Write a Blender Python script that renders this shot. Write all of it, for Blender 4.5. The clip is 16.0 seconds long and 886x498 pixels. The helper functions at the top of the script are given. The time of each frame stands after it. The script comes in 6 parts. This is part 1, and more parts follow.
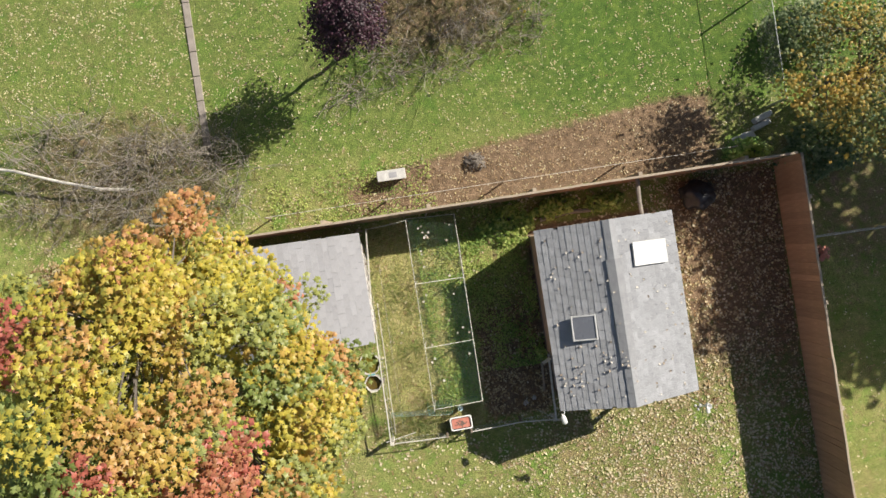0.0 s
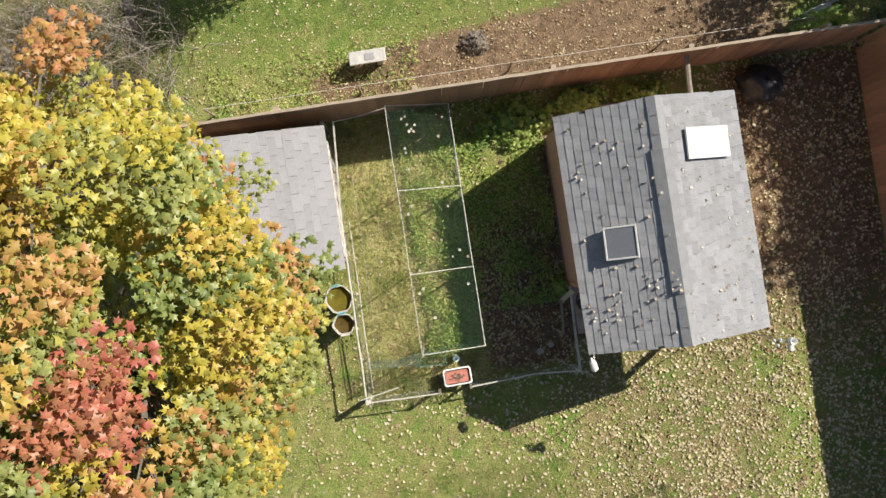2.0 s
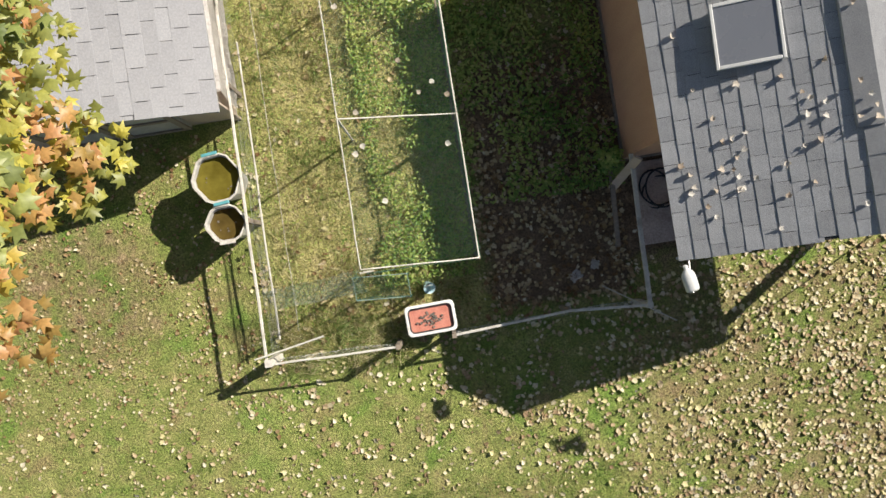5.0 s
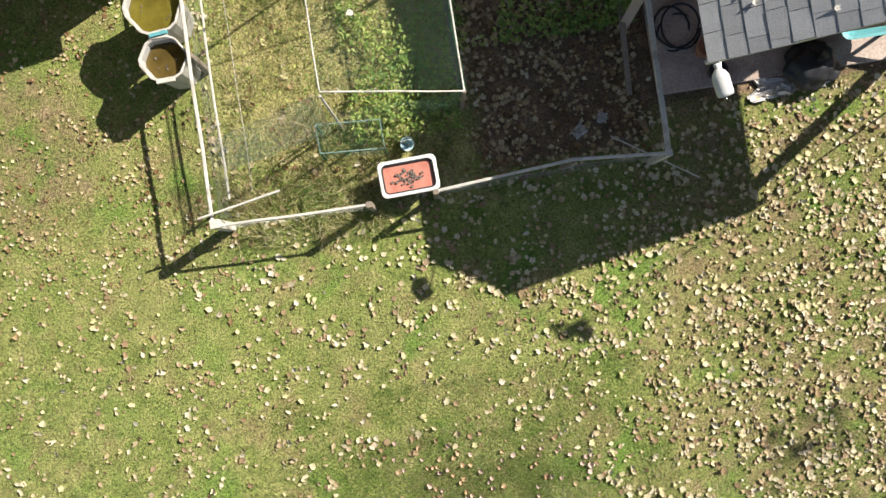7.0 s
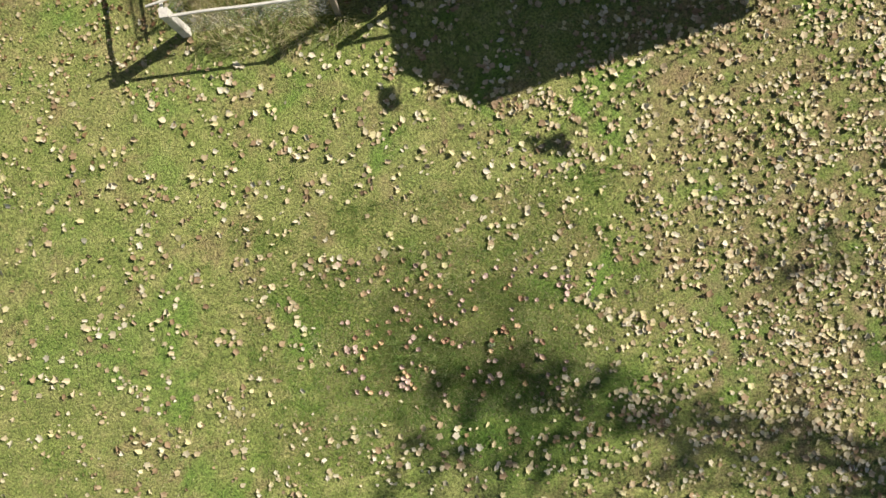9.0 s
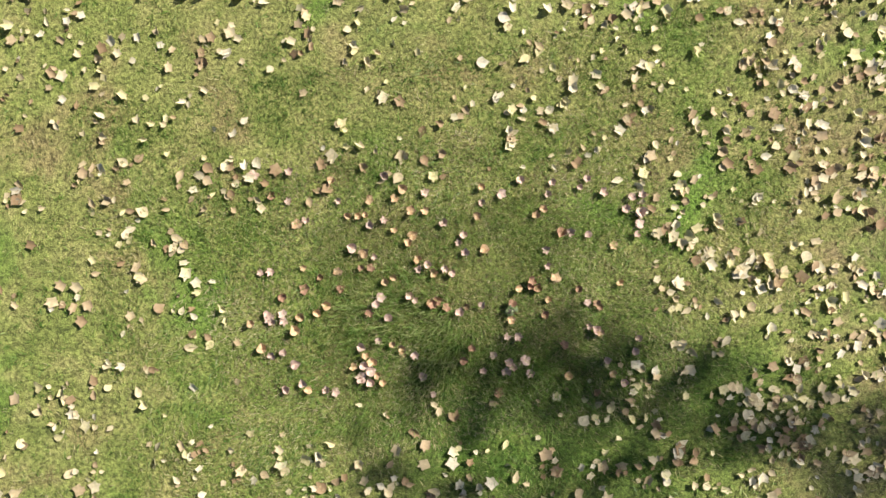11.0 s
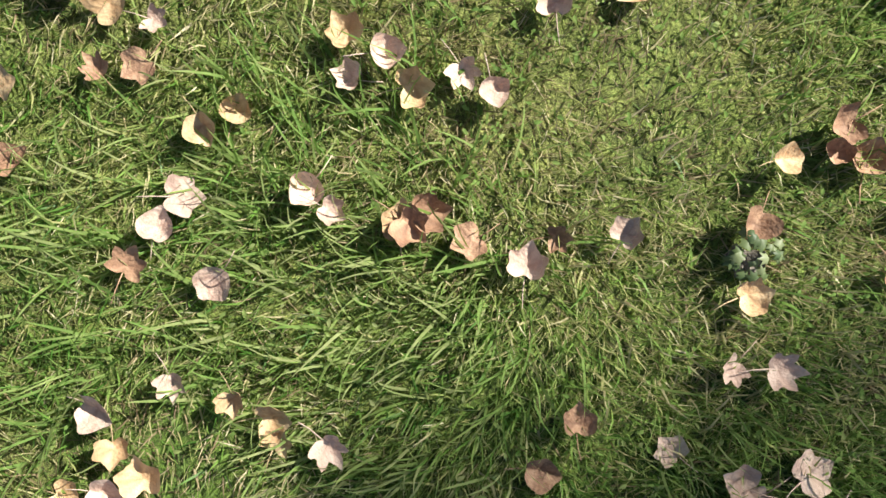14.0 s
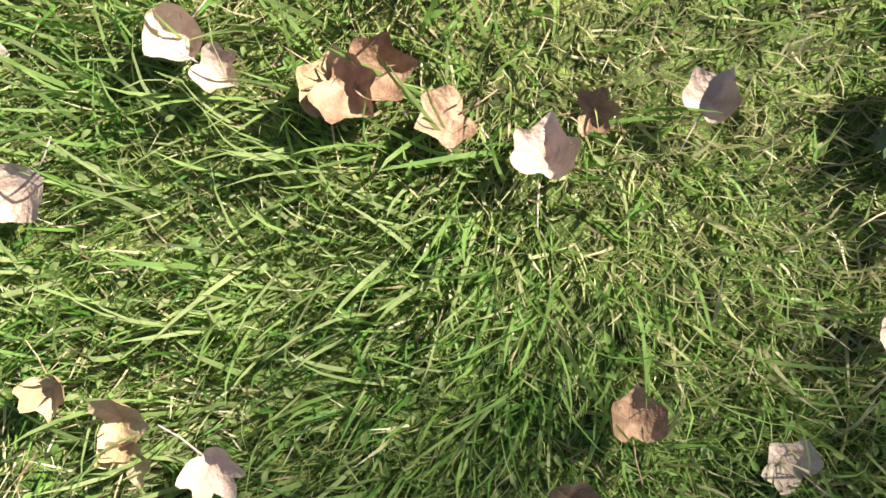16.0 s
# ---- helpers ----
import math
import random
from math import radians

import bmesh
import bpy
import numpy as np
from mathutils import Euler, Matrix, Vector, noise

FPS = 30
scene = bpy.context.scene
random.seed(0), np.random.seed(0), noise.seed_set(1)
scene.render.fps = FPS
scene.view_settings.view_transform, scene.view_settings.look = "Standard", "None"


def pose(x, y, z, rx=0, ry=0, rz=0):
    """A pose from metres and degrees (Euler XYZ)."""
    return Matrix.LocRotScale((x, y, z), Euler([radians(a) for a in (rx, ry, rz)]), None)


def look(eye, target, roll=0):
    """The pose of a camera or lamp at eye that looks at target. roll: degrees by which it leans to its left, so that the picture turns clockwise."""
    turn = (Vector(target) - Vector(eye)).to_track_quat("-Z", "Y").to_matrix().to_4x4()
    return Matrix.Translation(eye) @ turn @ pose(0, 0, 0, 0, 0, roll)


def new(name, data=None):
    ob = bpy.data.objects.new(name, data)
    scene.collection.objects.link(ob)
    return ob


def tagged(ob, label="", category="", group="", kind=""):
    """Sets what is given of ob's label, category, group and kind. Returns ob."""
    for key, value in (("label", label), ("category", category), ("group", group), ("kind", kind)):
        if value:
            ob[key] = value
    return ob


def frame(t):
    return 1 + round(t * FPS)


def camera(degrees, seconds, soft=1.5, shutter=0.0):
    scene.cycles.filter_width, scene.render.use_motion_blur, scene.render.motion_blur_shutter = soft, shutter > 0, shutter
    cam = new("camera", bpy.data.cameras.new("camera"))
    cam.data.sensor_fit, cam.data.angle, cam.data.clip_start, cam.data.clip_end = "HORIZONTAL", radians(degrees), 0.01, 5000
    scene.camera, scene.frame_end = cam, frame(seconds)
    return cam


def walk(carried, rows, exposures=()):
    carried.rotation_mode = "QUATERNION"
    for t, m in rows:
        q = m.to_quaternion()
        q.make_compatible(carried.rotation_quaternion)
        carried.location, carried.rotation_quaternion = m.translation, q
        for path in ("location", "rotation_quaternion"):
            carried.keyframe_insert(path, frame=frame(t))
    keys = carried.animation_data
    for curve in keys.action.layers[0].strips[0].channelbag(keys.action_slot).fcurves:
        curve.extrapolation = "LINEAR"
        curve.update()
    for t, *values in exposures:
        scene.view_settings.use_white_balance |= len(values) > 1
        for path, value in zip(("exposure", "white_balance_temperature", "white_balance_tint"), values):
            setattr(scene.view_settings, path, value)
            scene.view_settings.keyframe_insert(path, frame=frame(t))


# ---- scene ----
cam = camera(54, 16.0)
PATH = [
    (0, 0.438, 5.070, 21.018, 0.04, -0.11, -8.67),
    (0.5, 0.339, 4.578, 19.829, -0.13, -0.17, -8.66),
    (1, 0.216, 3.823, 18.664, -0.15, -0.28, -8.74),
    (1.5, 0.194, 3.455, 17.547, 0.06, -0.39, -8.74),
    (2, 0.222, 3.246, 16.411, 0.23, -0.52, -8.70),
    (2.5, 0.217, 3.048, 15.310, 0.11, -0.73, -8.77),
    (3, 0.248, 2.798, 14.132, 0.08, -0.74, -8.76),
    (3.5, 0.343, 2.539, 12.948, 0.12, -0.44, -8.76),
    (4, 0.348, 2.105, 11.670, 0.35, -0.40, -8.86),
    (4.2, 0.386, 1.962, 11.177, 0.39, -0.21, -8.83),
    (6.3, 0.501, 0.823, 8.001, 0.95, -0.24, -9.04),
    (6.5, 0.490, 0.670, 7.998, 0.98, -0.24, -9.01),
    (7, 0.425, 0.088, 7.987, 1.13, -0.27, -9.07),
    (7.5, 0.416, -0.526, 7.993, 0.96, -0.01, -8.95),
    (8, 0.395, -1.012, 8.043, 0.52, -0.04, -8.94),
    (8.5, 0.448, -1.209, 8.023, 0.27, -0.04, -8.88),
    (9, 0.497, -1.507, 7.478, 0.52, 0.06, -8.84),
    (9.5, 0.488, -1.858, 6.717, 1.13, 0.10, -8.84),
    (9.7, 0.493, -1.933, 6.452, 1.24, 0.15, -8.84),
    (11.8, 0.494, -2.027, 3.124, 0.01, 0.25, -8.58),
    (12, 0.490, -2.046, 2.810, -0.06, 0.34, -8.52),
    (12.5, 0.466, -2.133, 2.063, 0.28, 0.38, -8.51),
    (13, 0.426, -2.189, 1.506, -0.07, -0.60, -8.47),
    (13.5, 0.416, -2.224, 1.200, 0.06, -0.82, -8.50),
    (14, 0.424, -2.257, 1.028, 0.14, -0.13, -8.46),
    (14.5, 0.427, -2.301, 0.960, 0.79, -0.07, -8.56),
    (15, 0.436, -2.334, 0.907, 1.46, 0.05, -8.69),
    (15.5, 0.443, -2.355, 0.786, 2.04, 0.33, -8.84),
    (16, 0.437, -2.359, 0.619, 1.85, -0.07, -9.29),
]
walk(cam, [(row[0], pose(*row[1:])) for row in PATH],
     exposures=[(0.0, 0.56, 6850, 10), (4.2, 0.57, 6850, 10), (6.3, 0.70, 6800, 10), (7.0, 0.80, 6800, 10), (7.5, 0.78, 6800, 10), (8.0, 0.62, 6800, 10), (9.0, 0.52, 6800, 10), (11.8, 0.86, 6750, 10), (13.0, 0.95, 6700, 8), (14.5, 1.22, 6650, 5), (16.0, 1.46, 6650, 3)])

# ---- light ----
SUN_DIR = Vector((0.900, 0.436, 0.829)).normalized()
world = bpy.data.worlds.new("sky")
scene.world = world
world.use_nodes = True
wn = world.node_tree.nodes
sky = wn.new("ShaderNodeTexSky")
sky.sky_type, sky.sun_disc = "NISHITA", False
sky.sun_elevation = math.asin(SUN_DIR.z)
sky.sun_rotation = math.atan2(SUN_DIR.x, SUN_DIR.y)
wn["Background"].inputs["Strength"].default_value = 0.056
world.node_tree.links.new(sky.outputs[0], wn["Background"].inputs["Color"])
sun = new("sun", bpy.data.lights.new("sun", "SUN"))
sun.data.energy, sun.data.angle, sun.data.color = 5.0, radians(0.5), (1.0, 0.955, 0.88)
sun.matrix_world = look((30, 15, 28), Vector((30, 15, 28)) - SUN_DIR)


# ---- materials ----
def nodes_of(name, rough=0.8, metal=0.0):
    m = bpy.data.materials.new(name)
    m.use_nodes = True
    n, l = m.node_tree.nodes, m.node_tree.links
    b = n["Principled BSDF"]
    b.inputs["Roughness"].default_value = rough
    b.inputs["Metallic"].default_value = metal
    return m, n, l, b


def ramp(n, l, source, stops):
    r = n.new("ShaderNodeValToRGB")
    el = r.color_ramp.elements
    while len(el) < len(stops):
        el.new(0.5)
    for e, (p, c) in zip(el, stops):
        e.position, e.color = p, (*c, 1)
    l.new(source, r.inputs[0])
    return r.outputs[0]


def grain(n, l, scale, detail=4, rough=0.6, stretch=None, space="Object", warp=0.0):
    co = n.new("ShaderNodeTexCoord").outputs[space]
    if stretch:
        mp = n.new("ShaderNodeMapping")
        mp.inputs["Scale"].default_value = stretch
        l.new(co, mp.inputs[0])
        co = mp.outputs[0]
    t = n.new("ShaderNodeTexNoise")
    t.inputs["Scale"].default_value, t.inputs["Detail"].default_value = scale, detail
    t.inputs["Roughness"].default_value, t.inputs["Distortion"].default_value = rough, warp
    l.new(co, t.inputs["Vector"])
    return t.outputs["Fac"]


def mix(n, l, fac, a, b, mode="MIX"):
    m = n.new("ShaderNodeMix")
    m.data_type, m.blend_type = "RGBA", mode
    for v, k in ((fac, 0), (a, 6), (b, 7)):
        if hasattr(v, "is_linked"):
            l.new(v, m.inputs[k])
        elif k == 0:
            m.inputs[k].default_value = v
        else:
            m.inputs[k].default_value = (*v, 1)
    return m.outputs[2]


def bump(n, l, b, height, strength=0.4, distance=0.01):
    u = n.new("ShaderNodeBump")
    u.inputs["Strength"].default_value, u.inputs["Distance"].default_value = strength, distance
    l.new(height, u.inputs["Height"])
    l.new(u.outputs[0], b.inputs["Normal"])


def surface(name, dark, light, scale=8, rough=0.8, metal=0.0, stretch=None, fine=120, vary=0.0, relief=0.3, spot=None, speck=0.35):
    """Two-scale mottled surface; vary shifts the value from piece to piece."""
    m, n, l, b = nodes_of(name, rough, metal)
    c = ramp(n, l, grain(n, l, scale, 5, 0.62, stretch), [(0.32, dark), (0.68, light)])
    f = grain(n, l, fine, 3, 0.7, stretch)
    c = mix(n, l, speck, c, ramp(n, l, f, [(0.3, tuple(v * 0.45 for v in dark)), (0.7, tuple(min(1, v * 1.25) for v in light))]))
    if spot:
        c = mix(n, l, ramp(n, l, grain(n, l, scale * 0.4, 3, 0.5), [(0.55, (0, 0, 0)), (0.72, (0.8, 0.8, 0.8))]), c, spot)
    if vary:
        o = n.new("ShaderNodeObjectInfo").outputs["Random"]
        c = mix(n, l, 1.0, c, ramp(n, l, o, [(0, (1 - vary,) * 3), (1, (1, 1, 1))]), "MULTIPLY")
    l.new(c, b.inputs["Base Color"])
    bump(n, l, b, f, relief, 0.004)
    return m


def foliage(name, stops, big=0.35, small=0.5, rough=0.6, through_light=0.35, tuft=0.0):
    """Leaf colours: regions in space, shifted from leaf to leaf."""
    m, n, l, b = nodes_of(name, rough)
    isl = n.new("ShaderNodeNewGeometry").outputs["Random Per Island"]
    reg = grain(n, l, big, 2, 0.5)
    if tuft:
        mt = n.new("ShaderNodeMath")
        mt.operation = "MULTIPLY_ADD"
        l.new(grain(n, l, big * 8, 3, 0.6), mt.inputs[0])
        mt.inputs[1].default_value = tuft
        l.new(reg, mt.inputs[2])
        ms = n.new("ShaderNodeMath")
        ms.operation = "SUBTRACT"
        l.new(mt.outputs[0], ms.inputs[0])
        ms.inputs[1].default_value = tuft / 2
        reg = ms.outputs[0]
    ma = n.new("ShaderNodeMath")
    ma.operation = "MULTIPLY_ADD"
    l.new(isl, ma.inputs[0])
    ma.inputs[1].default_value = small
    l.new(reg, ma.inputs[2])
    mb = n.new("ShaderNodeMath")
    mb.operation = "SUBTRACT"
    l.new(ma.outputs[0], mb.inputs[0])
    mb.inputs[1].default_value = small / 2
    c = ramp(n, l, mb.outputs[0], stops)
    v = grain(n, l, 60, 2, 0.5)
    c = mix(n, l, 1.0, c, ramp(n, l, v, [(0.3, (0.72, 0.72, 0.7)), (0.7, (1.0, 1.0, 1.0))]), "MULTIPLY")
    l.new(c, b.inputs["Base Color"])
    if through_light:
        tr = n.new("ShaderNodeBsdfTranslucent")
        l.new(c, tr.inputs["Color"])
        mx = n.new("ShaderNodeMixShader")
        mx.inputs[0].default_value = through_light
        l.new(b.outputs[0], mx.inputs[1])
        l.new(tr.outputs[0], mx.inputs[2])
        l.new(mx.outputs[0], n["Material Output"].inputs["Surface"])
    return m


def ground_material():
    m, n, l, b = nodes_of("lawn_ground", 0.95)
    a = n.new("ShaderNodeAttribute")
    a.attribute_name = "soil"
    w = n.new("ShaderNodeAttribute")
    w.attribute_name = "lush"
    st = n.new("ShaderNodeAttribute")
    st.attribute_name = "straw"
    big = grain(n, l, 0.55, 4, 0.6)
    patch = grain(n, l, 1.35, 4, 0.6, warp=0.6)
    mid = grain(n, l, 5, 5, 0.65)
    fine = grain(n, l, 48, 7, 0.72)
    hair = grain(n, l, 260, 4, 0.7)
    g1 = ramp(n, l, mid, [(0.3, (0.165, 0.245, 0.052)), (0.5, (0.29, 0.355, 0.108)), (0.72, (0.465, 0.455, 0.21))])
    g2 = ramp(n, l, mid, [(0.3, (0.05, 0.12, 0.016)), (0.5, (0.095, 0.19, 0.028)), (0.7, (0.19, 0.285, 0.054))])
    c = g1
    c = mix(n, l, ramp(n, l, big, [(0.42, (0, 0, 0)), (0.7, (0.5, 0.5, 0.5))]), c, (0.42, 0.36, 0.20))
    c = mix(n, l, ramp(n, l, patch, [(0.52, (0, 0, 0)), (0.66, (0.75, 0.75, 0.75))]), c, (0.16, 0.32, 0.05))
    bald = grain(n, l, 2.3, 4, 0.65, warp=0.5)
    c = mix(n, l, ramp(n, l, bald, [(0.54, (0, 0, 0)), (0.68, (0.65, 0.65, 0.65))]), c, (0.37, 0.27, 0.17))
    c = mix(n, l, w.outputs["Fac"], c, g2)
    c = mix(n, l, st.outputs["Fac"], c, ramp(n, l, mid, [(0.3, (0.37, 0.36, 0.15)), (0.5, (0.56, 0.51, 0.26)), (0.7, (0.68, 0.59, 0.36))]))
    s = ramp(n, l, mid, [(0.3, (0.14, 0.095, 0.068)), (0.55, (0.29, 0.20, 0.15)), (0.75, (0.43, 0.31, 0.245))])
    edge = n.new("ShaderNodeMath")
    edge.operation = "MULTIPLY_ADD"
    l.new(mid, edge.inputs[0])
    edge.inputs[1].default_value = 0.8
    l.new(a.outputs["Fac"], edge.inputs[2])
    k = ramp(n, l, edge.outputs[0], [(0.66, (0, 0, 0)), (1.0, (1, 1, 1))])
    c = mix(n, l, k, c, s)
    c = mix(n, l, 1.0, c, ramp(n, l, fine, [(0.36, (0.26, 0.26, 0.21)), (0.60, (1.20, 1.18, 1.08))]), "MULTIPLY")
    c = mix(n, l, 1.0, c, ramp(n, l, hair, [(0.36, (0.40, 0.40, 0.34)), (0.62, (1.22, 1.20, 1.08))]), "MULTIPLY")
    l.new(c, b.inputs["Base Color"])
    bump(n, l, b, fine, 0.9, 0.02)
    return m


M_GROUND = ground_material()
M_SHINGLE = surface("asphalt_shingle", (0.36, 0.368, 0.388), (0.53, 0.538, 0.556), 9, 0.93, fine=150, vary=0.2, relief=0.9, speck=0.6)
M_CAP = surface("ridge_shingle", (0.33, 0.335, 0.35), (0.48, 0.485, 0.50), 7, 0.93, fine=190, vary=0.15, speck=0.6, relief=0.9)
for gritty in (M_SHINGLE, M_CAP):
    gritty.node_tree.nodes["Principled BSDF"].inputs["Diffuse Roughness"].default_value = 1.0
M_FELT = surface("roof_underlay", (0.030, 0.030, 0.033), (0.06, 0.06, 0.06), 10, 0.95)
M_SIDING = surface("tan_siding", (0.50, 0.285, 0.20), (0.62, 0.385, 0.275), 4, 0.7, stretch=(1, 1, 0.2))
M_FENCE = surface("fence_board", (0.31, 0.18, 0.11), (0.50, 0.31, 0.20), 5, 0.85, stretch=(6, 6, 0.5), fine=60, vary=0.3)
M_RAIL = surface("weathered_rail", (0.34, 0.27, 0.20), (0.52, 0.43, 0.33), 6, 0.85, fine=90, vary=0.2)
M_WHITE = surface("white_paint", (0.66, 0.65, 0.61), (0.84, 0.83, 0.80), 9, 0.6, fine=70, spot=(0.42, 0.38, 0.31))
M_BAR = surface("weathered_white_timber", (0.46, 0.43, 0.38), (0.70, 0.67, 0.60), 14, 0.75, fine=80, spot=(0.34, 0.30, 0.25))
M_PLASTIC = surface("white_plastic", (0.56, 0.56, 0.545), (0.66, 0.66, 0.645), 5, 0.4, relief=0.1)
M_SHEET = surface("pale_shingle", (0.27, 0.272, 0.29), (0.37, 0.368, 0.38), 1.6, 0.85, fine=60, relief=0.3, spot=(0.22, 0.23, 0.27), speck=0.25, vary=0.12)
M_TARP = surface("pale_tarp", (0.62, 0.58, 0.55), (0.80, 0.77, 0.74), 6, 0.5, fine=40)
M_CREAM = surface("cream_wall", (0.45, 0.36, 0.29), (0.58, 0.48, 0.40), 5, 0.8)
M_WOOD = surface("grey_timber", (0.20, 0.16, 0.12), (0.36, 0.30, 0.24), 8, 0.85, stretch=(4, 4, 0.6), fine=70, vary=0.2)
M_STONE = surface("pale_stone", (0.38, 0.37, 0.35), (0.62, 0.61, 0.58), 5, 0.9, relief=0.7)
M_CONCRETE = surface("concrete_edging", (0.22, 0.19, 0.16), (0.34, 0.30, 0.26), 6, 0.9)
M_BARK = surface("bark", (0.10, 0.085, 0.07), (0.22, 0.19, 0.16), 9, 0.95, stretch=(1, 1, 0.3), relief=0.9)
M_TWIG = surface("grey_twig", (0.16, 0.14, 0.115), (0.34, 0.30, 0.255), 12, 0.9)
M_WIRE = surface("green_coated_wire", (0.035, 0.11, 0.065), (0.06, 0.17, 0.10), 20, 0.5)
M_GREENBAR = surface("pale_green_bar", (0.22, 0.36, 0.33), (0.34, 0.48, 0.45), 12, 0.6)
M_GALV = surface("galvanised_wire", (0.35, 0.36, 0.37), (0.5, 0.51, 0.52), 20, 0.45, metal=0.7)
M_BLACK = surface("black_plastic", (0.012, 0.012, 0.014), (0.035, 0.035, 0.04), 8, 0.45)
M_RED = surface("red_plastic", (0.46, 0.14, 0.10), (0.62, 0.27, 0.20), 8, 0.45, spot=(0.30, 0.10, 0.07))
M_TEAL = surface("teal_tape", (0.08, 0.30, 0.33), (0.14, 0.42, 0.46), 12, 0.5)
M_BLUE = surface("pale_blue_plastic", (0.40, 0.58, 0.64), (0.55, 0.72, 0.78), 9, 0.5)
M_LEAF = foliage("dry_leaf", [(0.08, (0.35, 0.235, 0.13)), (0.22, (0.51, 0.38, 0.23)), (0.42, (0.65, 0.54, 0.34)), (0.60, (0.72, 0.63, 0.42)), (0.76, (0.79, 0.72, 0.57)), (0.9, (0.74, 0.66, 0.36))], 3.0, 1.0, 0.75, 0.14)
M_BLEACHED = foliage("bleached_leaf", [(0.2, (0.50, 0.40, 0.31)), (0.45, (0.70, 0.61, 0.51)), (0.75, (0.84, 0.79, 0.72))], 3.0, 0.9, 0.7, 0.35)
M_DULLLEAF = foliage("rusty_leaf", [(0.15, (0.22, 0.12, 0.05)), (0.35, (0.38, 0.25, 0.12)), (0.55, (0.52, 0.38, 0.20)), (0.75, (0.64, 0.52, 0.32))], 3.0, 0.8, 0.7, 0.25)
M_GRASS = foliage("grass_blade", [(0.18, (0.08, 0.20, 0.03)), (0.36, (0.16, 0.31, 0.055)), (0.52, (0.26, 0.39, 0.095)), (0.62, (0.46, 0.46, 0.19)), (0.76, (0.62, 0.55, 0.33))], 1.1, 0.5, 0.5, 0.40, 0.9)
M_FINEGRASS = foliage("fine_grass_blade", [(0.2, (0.17, 0.26, 0.07)), (0.42, (0.27, 0.36, 0.095)), (0.58, (0.40, 0.43, 0.15)), (0.76, (0.58, 0.52, 0.29))], 2.2, 0.6, 0.85, 0.5, 0.7)
M_SOFTGRASS = foliage("long_grass_blade", [(0.16, (0.17, 0.30, 0.07)), (0.36, (0.25, 0.41, 0.10)), (0.56, (0.36, 0.49, 0.15)), (0.76, (0.50, 0.55, 0.25))], 1.6, 0.36, 0.85, 0.6, 0.7)
M_YELLOWTREE = foliage("turning_leaf", [(0.25, (0.035, 0.085, 0.02)), (0.45, (0.08, 0.14, 0.03)), (0.55, (0.30, 0.26, 0.03)), (0.70, (0.55, 0.33, 0.03))], 0.7, 0.25, 0.5, 0.35)
M_TURNING = foliage("golden_leaf", [(0.24, (0.07, 0.13, 0.05)), (0.42, (0.19, 0.24, 0.09)), (0.54, (0.42, 0.35, 0.09)), (0.70, (0.62, 0.40, 0.09))], 0.9, 0.30, 0.5, 0.4)
M_SHRUB = foliage("dull_shrub_leaf", [(0.25, (0.07, 0.12, 0.045)), (0.5, (0.16, 0.22, 0.085)), (0.75, (0.34, 0.38, 0.21))], 1.6, 0.5, 0.5, 0.35)
M_UNDER = foliage("dry_undergrowth", [(0.22, (0.10, 0.12, 0.035)), (0.42, (0.22, 0.21, 0.085)), (0.6, (0.34, 0.27, 0.16)), (0.8, (0.46, 0.38, 0.27))], 0.9, 0.6, 0.7, 0.3)
M_PURPLE = foliage("purple_leaf", [(0.3, (0.018, 0.006, 0.012)), (0.7, (0.085, 0.03, 0.05))], 2, 0.6, 0.5, 0.2)
M_STRAW = foliage("pen_grass", [(0.22, (0.18, 0.30, 0.07)), (0.42, (0.42, 0.48, 0.17)), (0.56, (0.62, 0.58, 0.29)), (0.74, (0.74, 0.64, 0.42))], 1.6, 0.6, 0.5, 0.4, 0.9)
M_THATCH = foliage("dry_thatch", [(0.25, (0.26, 0.19, 0.11)), (0.45, (0.46, 0.36, 0.21)), (0.6, (0.62, 0.53, 0.33)), (0.8, (0.72, 0.65, 0.46))], 3.0, 0.6, 0.7, 0.3, 0.6)
M_WEED = foliage("weed_leaf", [(0.25, (0.17, 0.31, 0.06)), (0.5, (0.38, 0.52, 0.12)), (0.75, (0.64, 0.68, 0.22))], 1.2, 0.5, 0.5, 0.4)


def glass_material():
    m, n, l, b = nodes_of("skylight_glazing", 0.15)
    # grey-blue base stands in for the sky's reflection on the pane
    b.inputs["Base Color"].default_value = (0.17, 0.18, 0.205, 1)
    r = ramp(n, l, grain(n, l, 3, 4), [(0.3, (0.12, 0.12, 0.12)), (0.7, (0.4, 0.4, 0.4))])
    l.new(r, b.inputs["Roughness"])
    return m


def water_material(name, dark, light):
    m, n, l, b = nodes_of(name, 0.06)
    c = ramp(n, l, grain(n, l, 4, 4), [(0.3, dark), (0.7, light)])
    l.new(c, b.inputs["Base Color"])
    return m


M_GLASS = glass_material()
M_WATER = water_material("murky_water", (0.07, 0.055, 0.008), (0.19, 0.16, 0.03))
M_BROWNWATER = water_material("brown_water", (0.05, 0.034, 0.010), (0.13, 0.092, 0.028))
M_BINGREY = surface("grey_bin_plastic", (0.36, 0.35, 0.33), (0.55, 0.54, 0.51), 7, 0.55)


# ---- mesh helpers ----
def part(name, bm, material, parent=None, label="", smooth=False):
    me = bpy.data.meshes.new(name)
    bm.to_mesh(me)
    bm.free()
    me.materials.append(material)
    if smooth:
        me.polygons.foreach_set("use_smooth", [True] * len(me.polygons))
    ob = new(name, me)
    if parent:
        ob.parent = parent
    if label:
        ob["label"] = label
    return ob


